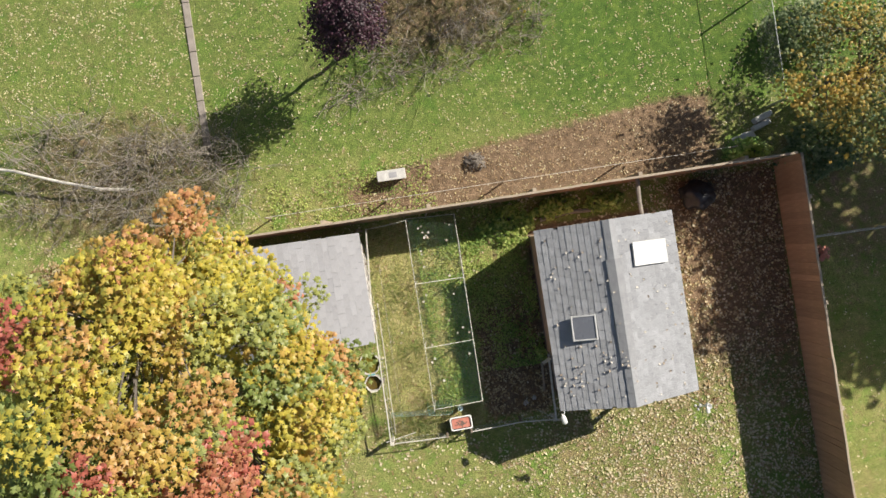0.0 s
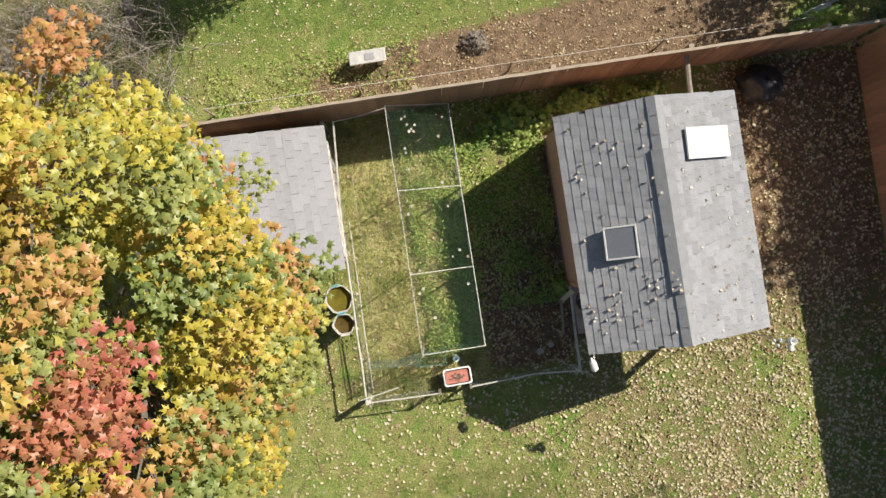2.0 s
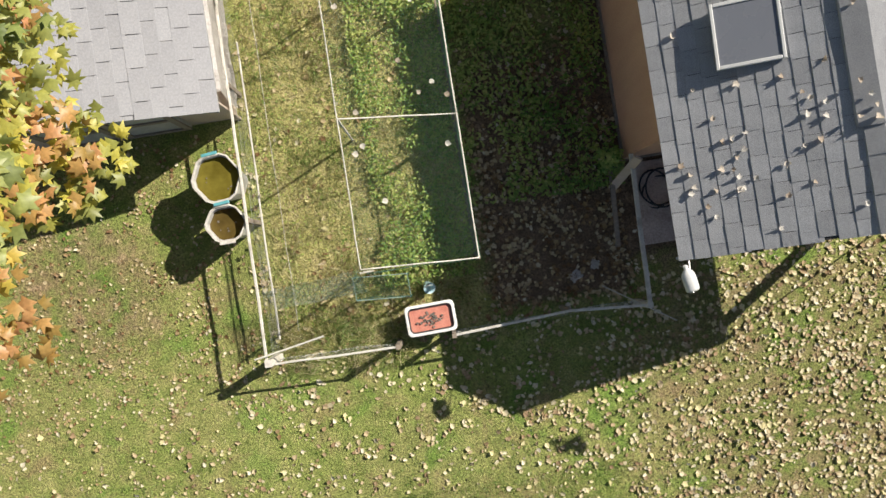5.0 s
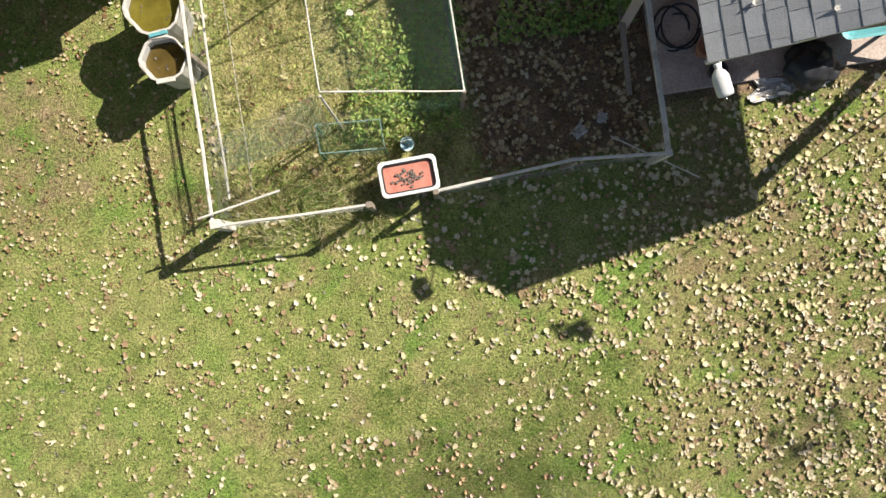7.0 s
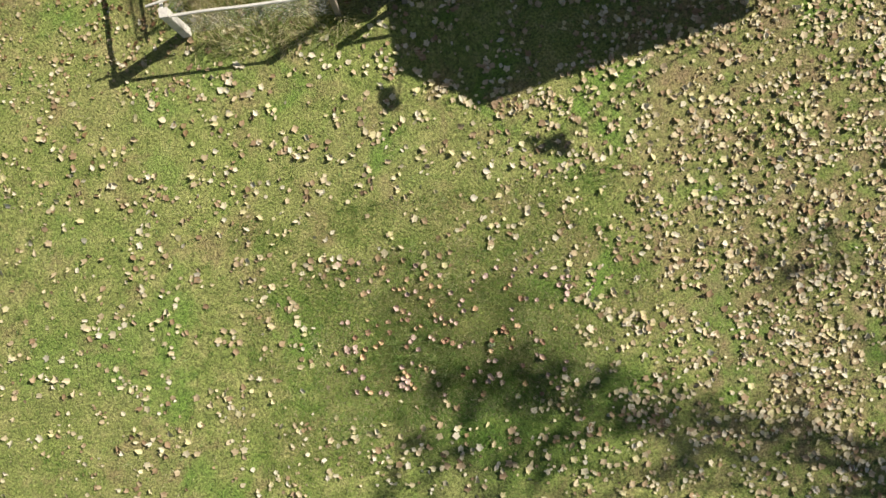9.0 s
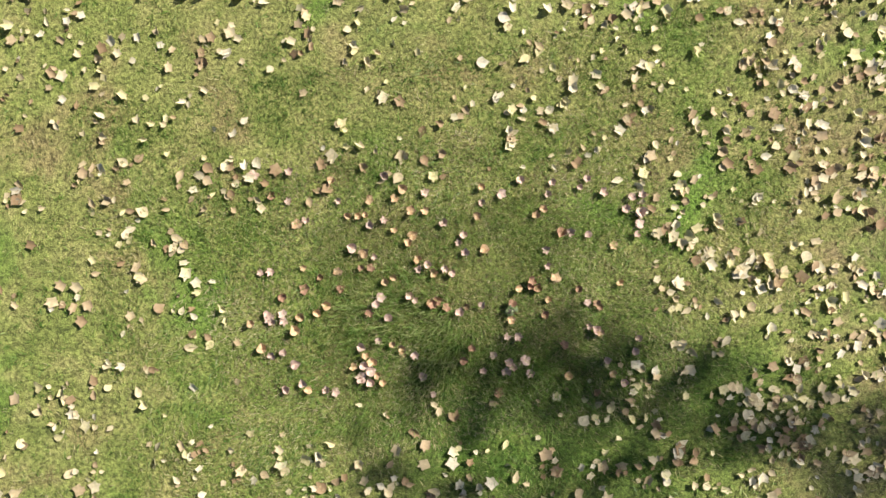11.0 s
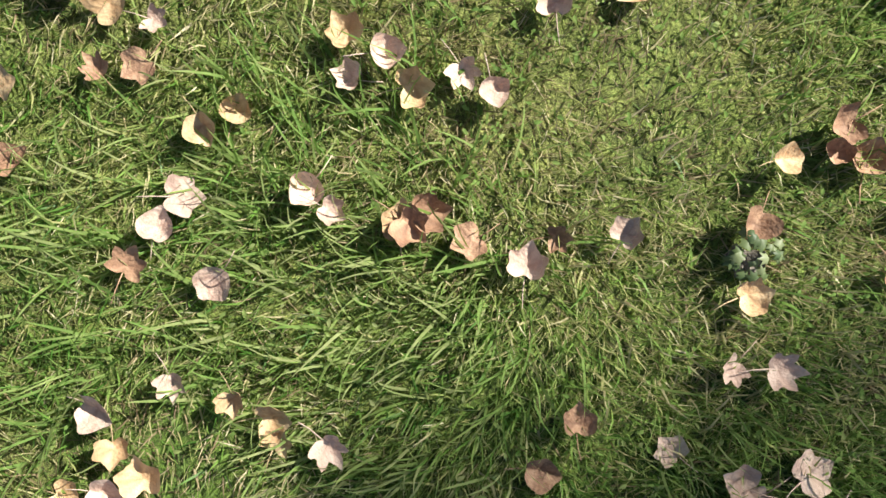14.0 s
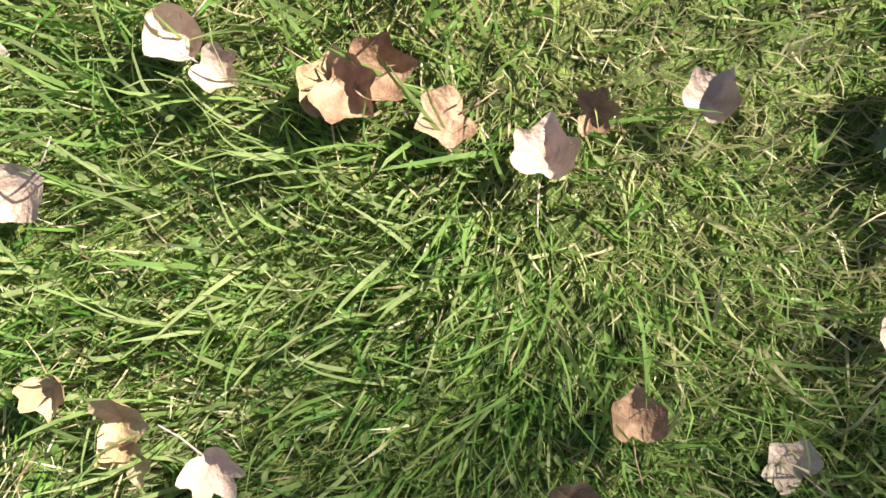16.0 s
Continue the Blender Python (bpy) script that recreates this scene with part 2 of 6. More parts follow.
def empty(name, x=0, y=0, z=0, label="", category="", group="", kind=""):
    ob = new(name)
    ob.matrix_basis = pose(x, y, z)
    return tagged(ob, label, category, group, kind)


def add_box(bm, x0, y0, z0, x1, y1, z1, bevel=0.0, m=None):
    r = bmesh.ops.create_cube(bm, size=1)
    v = r["verts"]
    bmesh.ops.transform(bm, matrix=Matrix.Translation(((x0 + x1) / 2, (y0 + y1) / 2, (z0 + z1) / 2)) @ Matrix.Diagonal((x1 - x0, y1 - y0, z1 - z0, 1)), verts=v)
    if bevel:
        e = list({e for a in v for e in a.link_edges})
        g = bmesh.ops.bevel(bm, geom=e, offset=bevel, segments=2, affect="EDGES", profile=0.5)
        v = list({a for f in g["faces"] for a in f.verts} | {a for a in v if a.is_valid})
    if m is not None:
        bmesh.ops.transform(bm, matrix=m, verts=v)
    return v


def box(x0, y0, z0, x1, y1, z1, bevel=0.004):
    bm = bmesh.new()
    add_box(bm, x0, y0, z0, x1, y1, z1, bevel)
    return bm


def beam(a, b, w=0.045, h=0.045, bevel=0.004, wobble=0.0):
    """A squared bar from a to b, a little bowed."""
    a, b = Vector(a), Vector(b)
    d = b - a
    side = d.cross(Vector((0, 0, 1)))
    side = Vector((1, 0, 0)) if side.length < 1e-4 else side.normalized()
    up = side.cross(d).normalized()
    bm = bmesh.new()
    n = max(1, int(d.length / 0.3)) if wobble else 1
    rings = []
    for i in range(n + 1):
        p = a + d * i / n
        if 0 < i < n:
            p += side * random.uniform(-wobble, wobble) + up * random.uniform(-wobble, wobble)
        c = bevel
        o = [(-w / 2 + c, -h / 2), (w / 2 - c, -h / 2), (w / 2, -h / 2 + c), (w / 2, h / 2 - c), (w / 2 - c, h / 2), (-w / 2 + c, h / 2), (-w / 2, h / 2 - c), (-w / 2, -h / 2 + c)]
        rings.append([bm.verts.new(p + side * u + up * v) for u, v in o])
    for r, s in zip(rings, rings[1:]):
        for k in range(8):
            bm.faces.new((r[k], r[(k + 1) % 8], s[(k + 1) % 8], s[k]))
    bm.faces.new(rings[0][::-1])
    bm.faces.new(rings[-1])
    bmesh.ops.recalc_face_normals(bm, faces=bm.faces)
    return bm


def add_tube(bm, pts, radii, sides=6, cap=True):
    rings = []
    for i, p in enumerate(pts):
        d = (pts[min(i + 1, len(pts) - 1)] - pts[max(i - 1, 0)]).normalized()
        u = d.orthogonal().normalized()
        v = d.cross(u)
        rings.append([bm.verts.new(p + (u * math.cos(6.2832 * k / sides) + v * math.sin(6.2832 * k / sides)) * radii[i]) for k in range(sides)])
    for r, s in zip(rings, rings[1:]):
        best = min(range(sides), key=lambda o: sum((r[k].co - s[(k + o) % sides].co).length for k in range(sides)))
        for k in range(sides):
            bm.faces.new((r[k], r[(k + 1) % sides], s[(k + 1 + best) % sides], s[(k + best) % sides]))
    if cap:
        bm.faces.new(rings[0][::-1])
        bm.faces.new(rings[-1])


def tube(pts, radius, sides=6):
    bm = bmesh.new()
    add_tube(bm, [Vector(p) for p in pts], [radius] * len(pts), sides)
    return bm


def loft(rings, cap_bottom=True, cap_top=True):
    """Skin over rings of points, each ring as long as the others."""
    bm = bmesh.new()
    rs = [[bm.verts.new(p) for p in r] for r in rings]
    n = len(rs[0])
    for r, s in zip(rs, rs[1:]):
        for k in range(n):
            bm.faces.new((r[k], r[(k + 1) % n], s[(k + 1) % n], s[k]))
    if cap_bottom:
        bm.faces.new(rs[0][::-1])
    if cap_top:
        bm.faces.new(rs[-1])
    bmesh.ops.recalc_face_normals(bm, faces=bm.faces)
    return bm


def rounded(cx, cy, z, w, d, r, seg=4, turn=0.0):
    pts = []
    for qx, qy, a0 in ((1, 1, 0), (-1, 1, 90), (-1, -1, 180), (1, -1, 270)):
        for i in range(seg + 1):
            a = radians(a0 + 90 * i / seg)
            pts.append((qx * (w / 2 - r) + r * math.cos(a), qy * (d / 2 - r) + r * math.sin(a)))
    c, s = math.cos(turn), math.sin(turn)
    return [Vector((cx + x * c - y * s, cy + x * s + y * c, z)) for x, y in pts]


def swarm(name, template, places, material, parent=None, smooth=False):
    """One mesh of many small pieces: template (verts, tris), places (n, 4, 4)."""
    tv, tf = np.array(template[0], float), np.array(template[1], int)
    places = np.asarray(places, float)
    n, k = len(places), len(tv)
    co = np.einsum("nij,kj->nki", places[:, :3, :3], tv) + places[:, None, :3, 3]
    fa = (tf[None] + (np.arange(n) * k)[:, None, None]).reshape(-1)
    me = bpy.data.meshes.new(name)
    me.vertices.add(n * k)
    me.vertices.foreach_set("co", co.reshape(-1))
    me.loops.add(len(fa))
    me.loops.foreach_set("vertex_index", fa)
    me.polygons.add(len(fa) // 3)
    me.polygons.foreach_set("loop_start", np.arange(0, len(fa), 3))
    me.polygons.foreach_set("loop_total", np.full(len(fa) // 3, 3))
    if smooth:
        me.polygons.foreach_set("use_smooth", np.ones(len(fa) // 3, bool))
    me.update(calc_edges=True)
    me.materials.append(material)
    ob = new(name, me)
    if parent:
        ob.parent = parent
    return ob


def places_of(pos, yaw, tilt, tilt_dir, size):
    """Matrices from arrays: turn about z, then tip over towards tilt_dir."""
    n = len(pos)
    c, s = np.cos(yaw), np.sin(yaw)
    rz = np.zeros((n, 3, 3))
    rz[:, 0, 0], rz[:, 0, 1], rz[:, 1, 0], rz[:, 1, 1], rz[:, 2, 2] = c, -s, s, c, 1
    ax = np.stack([-np.sin(tilt_dir), np.cos(tilt_dir), np.zeros(n)], -1)
    kx = np.zeros((n, 3, 3))
    kx[:, 0, 1], kx[:, 0, 2], kx[:, 1, 0], kx[:, 1, 2], kx[:, 2, 0], kx[:, 2, 1] = -ax[:, 2], ax[:, 1], ax[:, 2], -ax[:, 0], -ax[:, 1], ax[:, 0]
    st, ct = np.sin(tilt)[:, None, None], np.cos(tilt)[:, None, None]
    rt = np.eye(3) + st * kx + (1 - ct) * (kx @ kx)
    m = np.zeros((n, 4, 4))
    m[:, :3, :3] = (rt @ rz) * np.asarray(size).reshape(-1, 1, 1)
    m[:, :3, 3], m[:, 3, 3] = pos, 1
    return m


def leaf_template(lobes, curl=0.25, fold=0.15):
    """A leaf one unit wide, lying flat with its margin curled up. lobes: (degrees, reach) from the stalk round."""
    v, out = [(0, 0, 0)], []
    for a, r in lobes:
        x, y = r * math.sin(radians(a)), r * math.cos(radians(a))
        z = curl * (x * x + y * y) + fold * abs(x) * (1 - abs(y))
        v.append((x, y, z))
    n = len(lobes)
    return v, [(0, 1 + (i + 1) % n, 1 + i) for i in range(n)]


OVATE = [(0, 0.60), (25, 0.46), (50, 0.47), (80, 0.48), (115, 0.46), (150, 0.40), (180, 0.33), (210, 0.40), (245, 0.46), (280, 0.48), (310, 0.47), (335, 0.46)]
JAGGED = [(0, 0.64), (16, 0.46), (30, 0.37), (48, 0.58), (62, 0.50), (84, 0.35), (108, 0.47), (140, 0.33), (178, 0.16), (220, 0.33), (252, 0.47), (276, 0.35), (298, 0.50), (312, 0.58), (330, 0.37), (344, 0.46)]
BROAD = [(0, 0.62), (18, 0.47), (40, 0.42), (62, 0.54), (88, 0.44), (115, 0.47), (145, 0.40), (172, 0.22), (188, 0.22), (215, 0.40), (245, 0.47), (272, 0.44), (298, 0.54), (320, 0.42), (342, 0.47)]
CURLY = leaf_template([(0, 0.66), (30, 0.44), (66, 0.50), (105, 0.42), (150, 0.34), (190, 0.36), (236, 0.44), (280, 0.52), (326, 0.46)], 0.35, 0.32)
CRUMPLED = leaf_template([(0, 0.70), (32, 0.36), (64, 0.54), (112, 0.34), (150, 0.40), (196, 0.34), (240, 0.48), (284, 0.57), (326, 0.38)], 0.6, 0.8)
SMALL = leaf_template(OVATE[::2], 0.5, 0.3)
RAGGED = leaf_template([(0, 0.68), (24, 0.44), (52, 0.60), (92, 0.40), (122, 0.50), (178, 0.26), (234, 0.50), (270, 0.40), (310, 0.60), (338, 0.44)], 0.35, 0.30)
POINTED = leaf_template([(0, 0.75), (35, 0.36), (80, 0.26), (130, 0.30), (180, 0.45), (230, 0.30), (280, 0.26), (325, 0.36)], -0.4, 0.5)
MAPLE_LEAF = leaf_template([(0, 0.66), (24, 0.32), (50, 0.62), (84, 0.30), (112, 0.45), (158, 0.18), (202, 0.18), (248, 0.45), (276, 0.30), (310, 0.62), (336, 0.32)], -0.5, -0.35)
TREE_LEAF = leaf_template([(0, 0.66), (25, 0.36), (52, 0.62), (86, 0.34), (116, 0.48), (160, 0.22), (200, 0.22), (244, 0.48), (274, 0.34), (308, 0.62), (335, 0.36)], -0.6, -0.4)
rng = np.random.default_rng(7)


# ---- ground ----
def soft(v, a, b):
    t = np.clip((v - a) / (b - a), 0, 1)
    return t * t * (3 - 2 * t)


def blob(x, y, cx, cy, rx, ry):
    return 1 - soft(np.hypot((x - cx) / rx, (y - cy) / ry), 0.35, 1.0)


def ground_z(x, y):
    """Gentle humps of the lawn."""
    return 0.006 * (np.sin(1.9 * x + 0.7 * y) + np.sin(1.3 * y - 1.1 * x + 2)) * (np.hypot(x, y) < 20)


def build_ground():
    near = np.arange(-13, 16.01, 0.2)
    xs = np.concatenate([[-600, -150, -50, -25], near, [30, 60, 160, 600]])
    ys = np.concatenate([[-600, -150, -50, -25], np.arange(-12, 16.01, 0.2), [30, 60, 160, 600]])
    gx, gy = np.meshgrid(xs, ys)
    x, y = gx.ravel(), gy.ravel()
    z = ground_z(x, y)
    nx, ny = len(xs), len(ys)
    idx = np.arange(nx * ny).reshape(ny, nx)
    q = np.stack([idx[:-1, :-1], idx[:-1, 1:], idx[1:, 1:], idx[1:, :-1]], -1).reshape(-1, 4)
    me = bpy.data.meshes.new("ground")
    me.from_pydata(np.stack([x, y, z], -1).tolist(), [], q.tolist())
    me.materials.append(M_GROUND)
    mulch = soft(y, 6.0, 6.25) * (1 - soft(y - 7.35 - 0.10 * (x - 2), -0.25, 0.35)) * soft(x, -2.6, -0.6) * (1 - soft(x, 6.6, 8.2))
    side = soft(x, 5.5, 6.3) * (1 - soft(x, 8.6, 8.7)) * (0.45 + 0.55 * soft(y, -0.2, 2.4)) * soft(y, -4.5, 0.5) * (1 - soft(y, 5.8, 6.0))
    trodden = 0.38 * soft(x, 0.9, 3.2) * (1 - soft(x, 5.8, 6.4)) * (1 - soft(y, 0.9, 1.2)) * soft(y, -5, -3.5)
    run = soft(x, 0.7, 1.2) * (1 - soft(x, 2.4, 2.7)) * soft(y, 0.7, 1.0) * (1 - soft(y, 3.0, 4.4)) * 0.75
    pen = soft(x, -1.4, -1.2) * (1 - soft(x, -0.2, 0.3)) * soft(y, 0.7, 1.0) * (1 - soft(y, 5.0, 5.8)) * 0.15
    under = soft(x, 2.3, 2.6) * (1 - soft(x, 5.5, 5.7)) * soft(y, 1.1, 1.3) * (1 - soft(y, 5.2, 5.4)) * 0.9
    worn = blob(x, y, -3.3, 1.7, 1.6, 1.5) * 0.40 + blob(x, y, -7, 8, 4.2, 2.6) * 0.45 + blob(x, y, 11, 5, 3.2, 3.5) * 0.45 + blob(x, y, 1.0, 11.2, 3.8, 2.2) * 0.55
    soil = np.clip(np.maximum.reduce([mulch * 0.95, side * 0.62, run, pen, under, worn, trodden]), 0, 1)
    lush = np.clip(soft(y, 6.5, 8.5) * (0.5 + 0.15 * soft(x, -6, -3) + 0.3 * soft(x, 2, 4.5)) + blob(x, y, 0.35, -2.2, 1.4, 0.9) * 0.25 + blob(x, y, 0.95, -2.9, 1.5, 0.95) * 0.75 + blob(x, y, -2.8, -1.2, 1.6, 1.8) * 0.1, 0, 1)
    straw = soft(x, -1.45, -1.3) * (1 - soft(x, 0.75, 0.9)) * soft(y, 0.7, 0.85) * (1 - soft(y, 5.7, 5.95)) * 0.85 + blob(x, y, -2.6, -0.6, 2.2, 2.2) * 0.12
    for nm, arr in (("soil", soil), ("lush", lush), ("straw", straw)):
        at = me.attributes.new(nm, "FLOAT", "POINT")
        at.data.foreach_set("value", arr)
    return tagged(new("ground", me), "mown autumn lawn with worn and leafy patches", "lawn", kind="structure")


build_ground()


# ---- fences ----
def plank_fence(name, a, b, height, label, step=0.146, inward=Vector((0, -1, 0))):
    """Upright boards on two rails between posts; the boards are parts."""
    a, b = Vector(a), Vector(b)
    d = b - a
    n = int(d.length / step)
    along = d.normalized()
    fence = empty(name, a.x, a.y, 0, label, "fence", kind="structure")
    turn = math.atan2(along.y, along.x)
    for z in (0.25, height - 0.3):
        p = a - inward * 0.03
        part("rail", beam((p - a) + Vector((0, 0, z)), (p - a) + d + Vector((0, 0, z)), 0.04, 0.085), M_RAIL, fence)
    part("rail", beam(Vector((0, 0, height + 0.015)) - inward * 0.012, d + Vector((0, 0, height + 0.015)) - inward * 0.012, 0.05, 0.035, wobble=0.006), M_RAIL, fence, "sun-bleached top rail")
    boards = []
    for k in range(3):
        bm = bmesh.new()
        w = step + 0.004
        x0 = random.uniform(-0.002, 0.002)
        add_box(bm, 0, -0.009, -0.04, w, 0.009, height, 0.003)
        me = bpy.data.meshes.new("board")
        bm.to_mesh(me)
        bm.free()
        me.materials.append(M_FENCE)
        boards.append(me)
    for i in range(n):
        ob = new("board", boards[i % 3])
        ob.parent = fence
        ob.matrix_basis = Matrix.Translation(along * (i * step)) @ pose(0, 0, random.uniform(-0.012, 0.012), random.uniform(-0.5, 0.5), random.uniform(-0.2, 0.2), math.degrees(turn) + random.uniform(1.2, 2.6))
    for i in range(int(d.length / 2.4) + 1):
        p = along * min(i * 2.4, d.length) - inward * 0.075
        part("post", box(p.x - 0.045, p.y - 0.045, 0, p.x + 0.045, p.y + 0.045, height - 0.05), M_RAIL, fence)
    return fence


plank_fence("fence_north", (-4.5, 6.0, 0), (8.62, 6.0, 0), 1.63, "tan plank privacy fence with a bleached top rail")
plank_fence("fence_east", (8.70, -7.0, 0), (8.70, 6.0, 0), 1.63, "brown plank privacy fence beside the leafy side yard", inward=Vector((-1, 0, 0)))


# ---- big shed ----
EAVE_W, EAVE_E, RIDGE_X, EAVE_Z, RIDGE_Z = 2.50, 5.54, 4.0, 2.0, 2.76
ROOF_S, ROOF_N = 1.19, 5.16


def build_shed():
    shed = empty("garden_shed", 4.0, 3.2, 0, "tan garden shed with a grey shingle gable roof", "shed")

    def p(name, bm, mat, parent=None, label=""):
        bmesh.ops.translate(bm, vec=(-4.0, -3.2, 0), verts=bm.verts)
        return part(name, bm, mat, parent or shed, label)

    w0, w1, s0, n0 = 2.60, 5.42, 2.28, 5.06

    def rise(x):
        return EAVE_Z + (RIDGE_Z - EAVE_Z) * (x - EAVE_W) / (RIDGE_X - EAVE_W) if x < RIDGE_X else EAVE_Z + (RIDGE_Z - EAVE_Z) * (EAVE_E - x) / (EAVE_E - RIDGE_X)
    p("wall", box(w0, s0, 0.08, w0 + 0.05, n0, rise(w0) - 0.03), M_SIDING)
    p("wall", box(w1 - 0.05, s0, 0.08, w1, n0, rise(w1) - 0.03), M_SIDING)
    for y in (s0, n0 - 0.05):
        bm = bmesh.new()
        prof = [(w0 + 0.05, 0.08), (w1 - 0.05, 0.08), (w1 - 0.05, rise(w1) - 0.03), (RIDGE_X, RIDGE_Z - 0.05), (w0 + 0.05, rise(w0) - 0.03)]
        f = [bm.verts.new((x, y, z)) for x, z in prof]
        g = [bm.verts.new((x, y + 0.05, z)) for x, z in prof]
        bm.faces.new(f)
        bm.faces.new(g[::-1])
        for k in range(5):
            bm.faces.new((f[k], g[k], g[(k + 1) % 5], f[(k + 1) % 5]))
        bmesh.ops.recalc_face_normals(bm, faces=bm.faces)
        p("gable_wall", bm, M_SIDING)
    p("floor_slab", box(w0 - 0.02, s0 - 0.02, 0, w1 + 0.02, n0 + 0.02, 0.08), M_WOOD)
    p("corner_board", box(w0 - 0.012, s0 - 0.012, 0.08, w0 + 0.06, s0 + 0.06, rise(w0) - 0.04), M_SIDING)
    # roof boards
    roof = None
    for sgn, xe in ((-1, EAVE_W), (1, EAVE_E)):
        bm = bmesh.new()
        top = [(xe, ROOF_S, EAVE_Z), (RIDGE_X, ROOF_S, RIDGE_Z), (RIDGE_X, ROOF_N, RIDGE_Z), (xe, ROOF_N, EAVE_Z)]
        a = [bm.verts.new((x, y, z - 0.012)) for x, y, z in top]
        b = [bm.verts.new((x, y, z - 0.04)) for x, y, z in top]
        bm.faces.new(a)
        bm.faces.new(b[::-1])
        for k in range(4):
            bm.faces.new((a[k], b[k], b[(k + 1) % 4], a[(k + 1) % 4]))
        bmesh.ops.recalc_face_normals(bm, faces=bm.faces)
        slab = p("roof_slope", bm, M_FELT)
        # rake boards
        for y in (ROOF_S + 0.004, ROOF_N - 0.026):
            bm = beam((xe, y + 0.011, EAVE_Z - 0.09), (RIDGE_X, y + 0.011, RIDGE_Z - 0.09), 0.022, 0.09)
            p("rake_board", bm, M_BAR)
        # shingles
        run = math.hypot(RIDGE_X - xe, RIDGE_Z - EAVE_Z)
        rows, tab = 12, 0.205
        exp = run / rows
        ang = math.atan2(RIDGE_Z - EAVE_Z, abs(RIDGE_X - xe))
        meshes = []
        for k in range(4):
            bm = bmesh.new()
            L = exp + 0.035
            w = tab - 0.0012 - 0.0006 * k
            t = 0.0062 + 0.001 * k
            v = [bm.verts.new(c) for c in ((0, 0, 0), (L, 0, -0.004), (L, w, -0.004), (0, w, 0), (0.003, 0.002, t), (L, 0.001, 0.001), (L, w - 0.001, 0.001), (0.003, w - 0.002, t))]
            for f in ((0, 3, 2, 1), (4, 5, 6, 7), (0, 1, 5, 4), (1, 2, 6, 5), (2, 3, 7, 6), (3, 0, 4, 7)):
                bm.faces.new([v[i] for i in f])
            me = bpy.data.meshes.new("shingle")
            bm.to_mesh(me)
            bm.free()
            me.materials.append(M_SHINGLE)
            meshes.append(me)
        for r in range(rows):
            off = (r * 0.23 % 1) * tab + random.uniform(-0.02, 0.02)
            y = ROOF_S - 0.012 - off
            while y < ROOF_N - 0.02:
                ys, ye = max(y, ROOF_S - 0.012), min(y + tab, ROOF_N + 0.012)
                if ye - ys > 0.05:
                    ob = new("shingle", random.choice(meshes))
                    ob.parent = slab
                    c = r * exp - 0.012
                    x = xe - sgn * c * math.cos(ang)
                    z = EAVE_Z + c * math.sin(ang) - 0.004
                    if sgn < 0:
                        m = pose(x, ys, z, 0, -math.degrees(ang), 0)
                    else:
                        m = pose(x, ye, z, 0, 0, 180) @ pose(0, 0, 0, 0, -math.degrees(ang), 0)
                    ob.matrix_basis = Matrix.Translation((-4.0, -3.2, 0)) @ m @ pose(0, 0, 0, random.uniform(-0.5, 0.5), random.uniform(-0.3, 0.3), random.uniform(-0.35, 0.35)) @ Matrix.Diagonal((1, (ye - ys) / tab, 1, 1))
                y += tab
    # ridge cap and the raised vent over the middle of the ridge
    for k in range(13):
        y = ROOF_S - 0.012 + k * 0.307
        bm = bmesh.new()
        pr = [(-0.13, -0.13 * 0.5 + 0.012), (0, 0.022), (0.13, -0.13 * 0.5 + 0.012)]
        a = [bm.verts.new((RIDGE_X + x, y, RIDGE_Z + z + 0.008)) for x, z in pr] + [bm.verts.new((RIDGE_X + x, y, RIDGE_Z + z - 0.004)) for x, z in pr[::-1]]
        b = [bm.verts.new((RIDGE_X + x, min(y + 0.33, ROOF_N + 0.01), RIDGE_Z + z)) for x, z in pr] + [bm.verts.new((RIDGE_X + x, min(y + 0.33, ROOF_N + 0.01), RIDGE_Z + z - 0.012)) for x, z in pr[::-1]]
        bm.faces.new(a)
        bm.faces.new(b[::-1])
        for i in range(6):
            bm.faces.new((a[i], b[i], b[(i + 1) % 6], a[(i + 1) % 6]))
        bmesh.ops.recalc_face_normals(bm, faces=bm.faces)
        p("ridge_shingle", bm, M_CAP)
    bm = bmesh.new()
    pr = [(-0.175, -0.078), (-0.168, -0.050), (0, 0.035), (0.168, -0.050), (0.175, -0.078)]
    rs = []
    for i in range(9):
        y = 2.02 + 2.31 * i / 8
        h = random.uniform(-0.006, 0.006)
        rs.append([bm.verts.new((RIDGE_X + x, y, RIDGE_Z + z + h)) for x, z in pr])
    for r, s in zip(rs, rs[1:]):
        for k in range(4):
            bm.faces.new((r[k], r[k + 1], s[k + 1], s[k]))
    bm.faces.new(rs[0][::-1])
    bm.faces.new(rs[-1])
    bmesh.ops.recalc_face_normals(bm, faces=bm.faces)
    p("ridge_vent", bm, M_CAP, None, "raised shingled ridge vent")
    # porch posts under the overhang
    for a, b in (((5.40, 1.70, 0), (5.44, 1.32, 1.96)), ((3.35, 1.95, 0), (3.35, 1.95, 2.35))):
        p("porch_post", beam(a, b, 0.09, 0.09), M_WOOD)
    p("porch_beam", beam((2.56, 1.30, 1.93), (5.46, 1.30, 1.93), 0.06, 0.10), M_WOOD)
    return shed


build_shed()


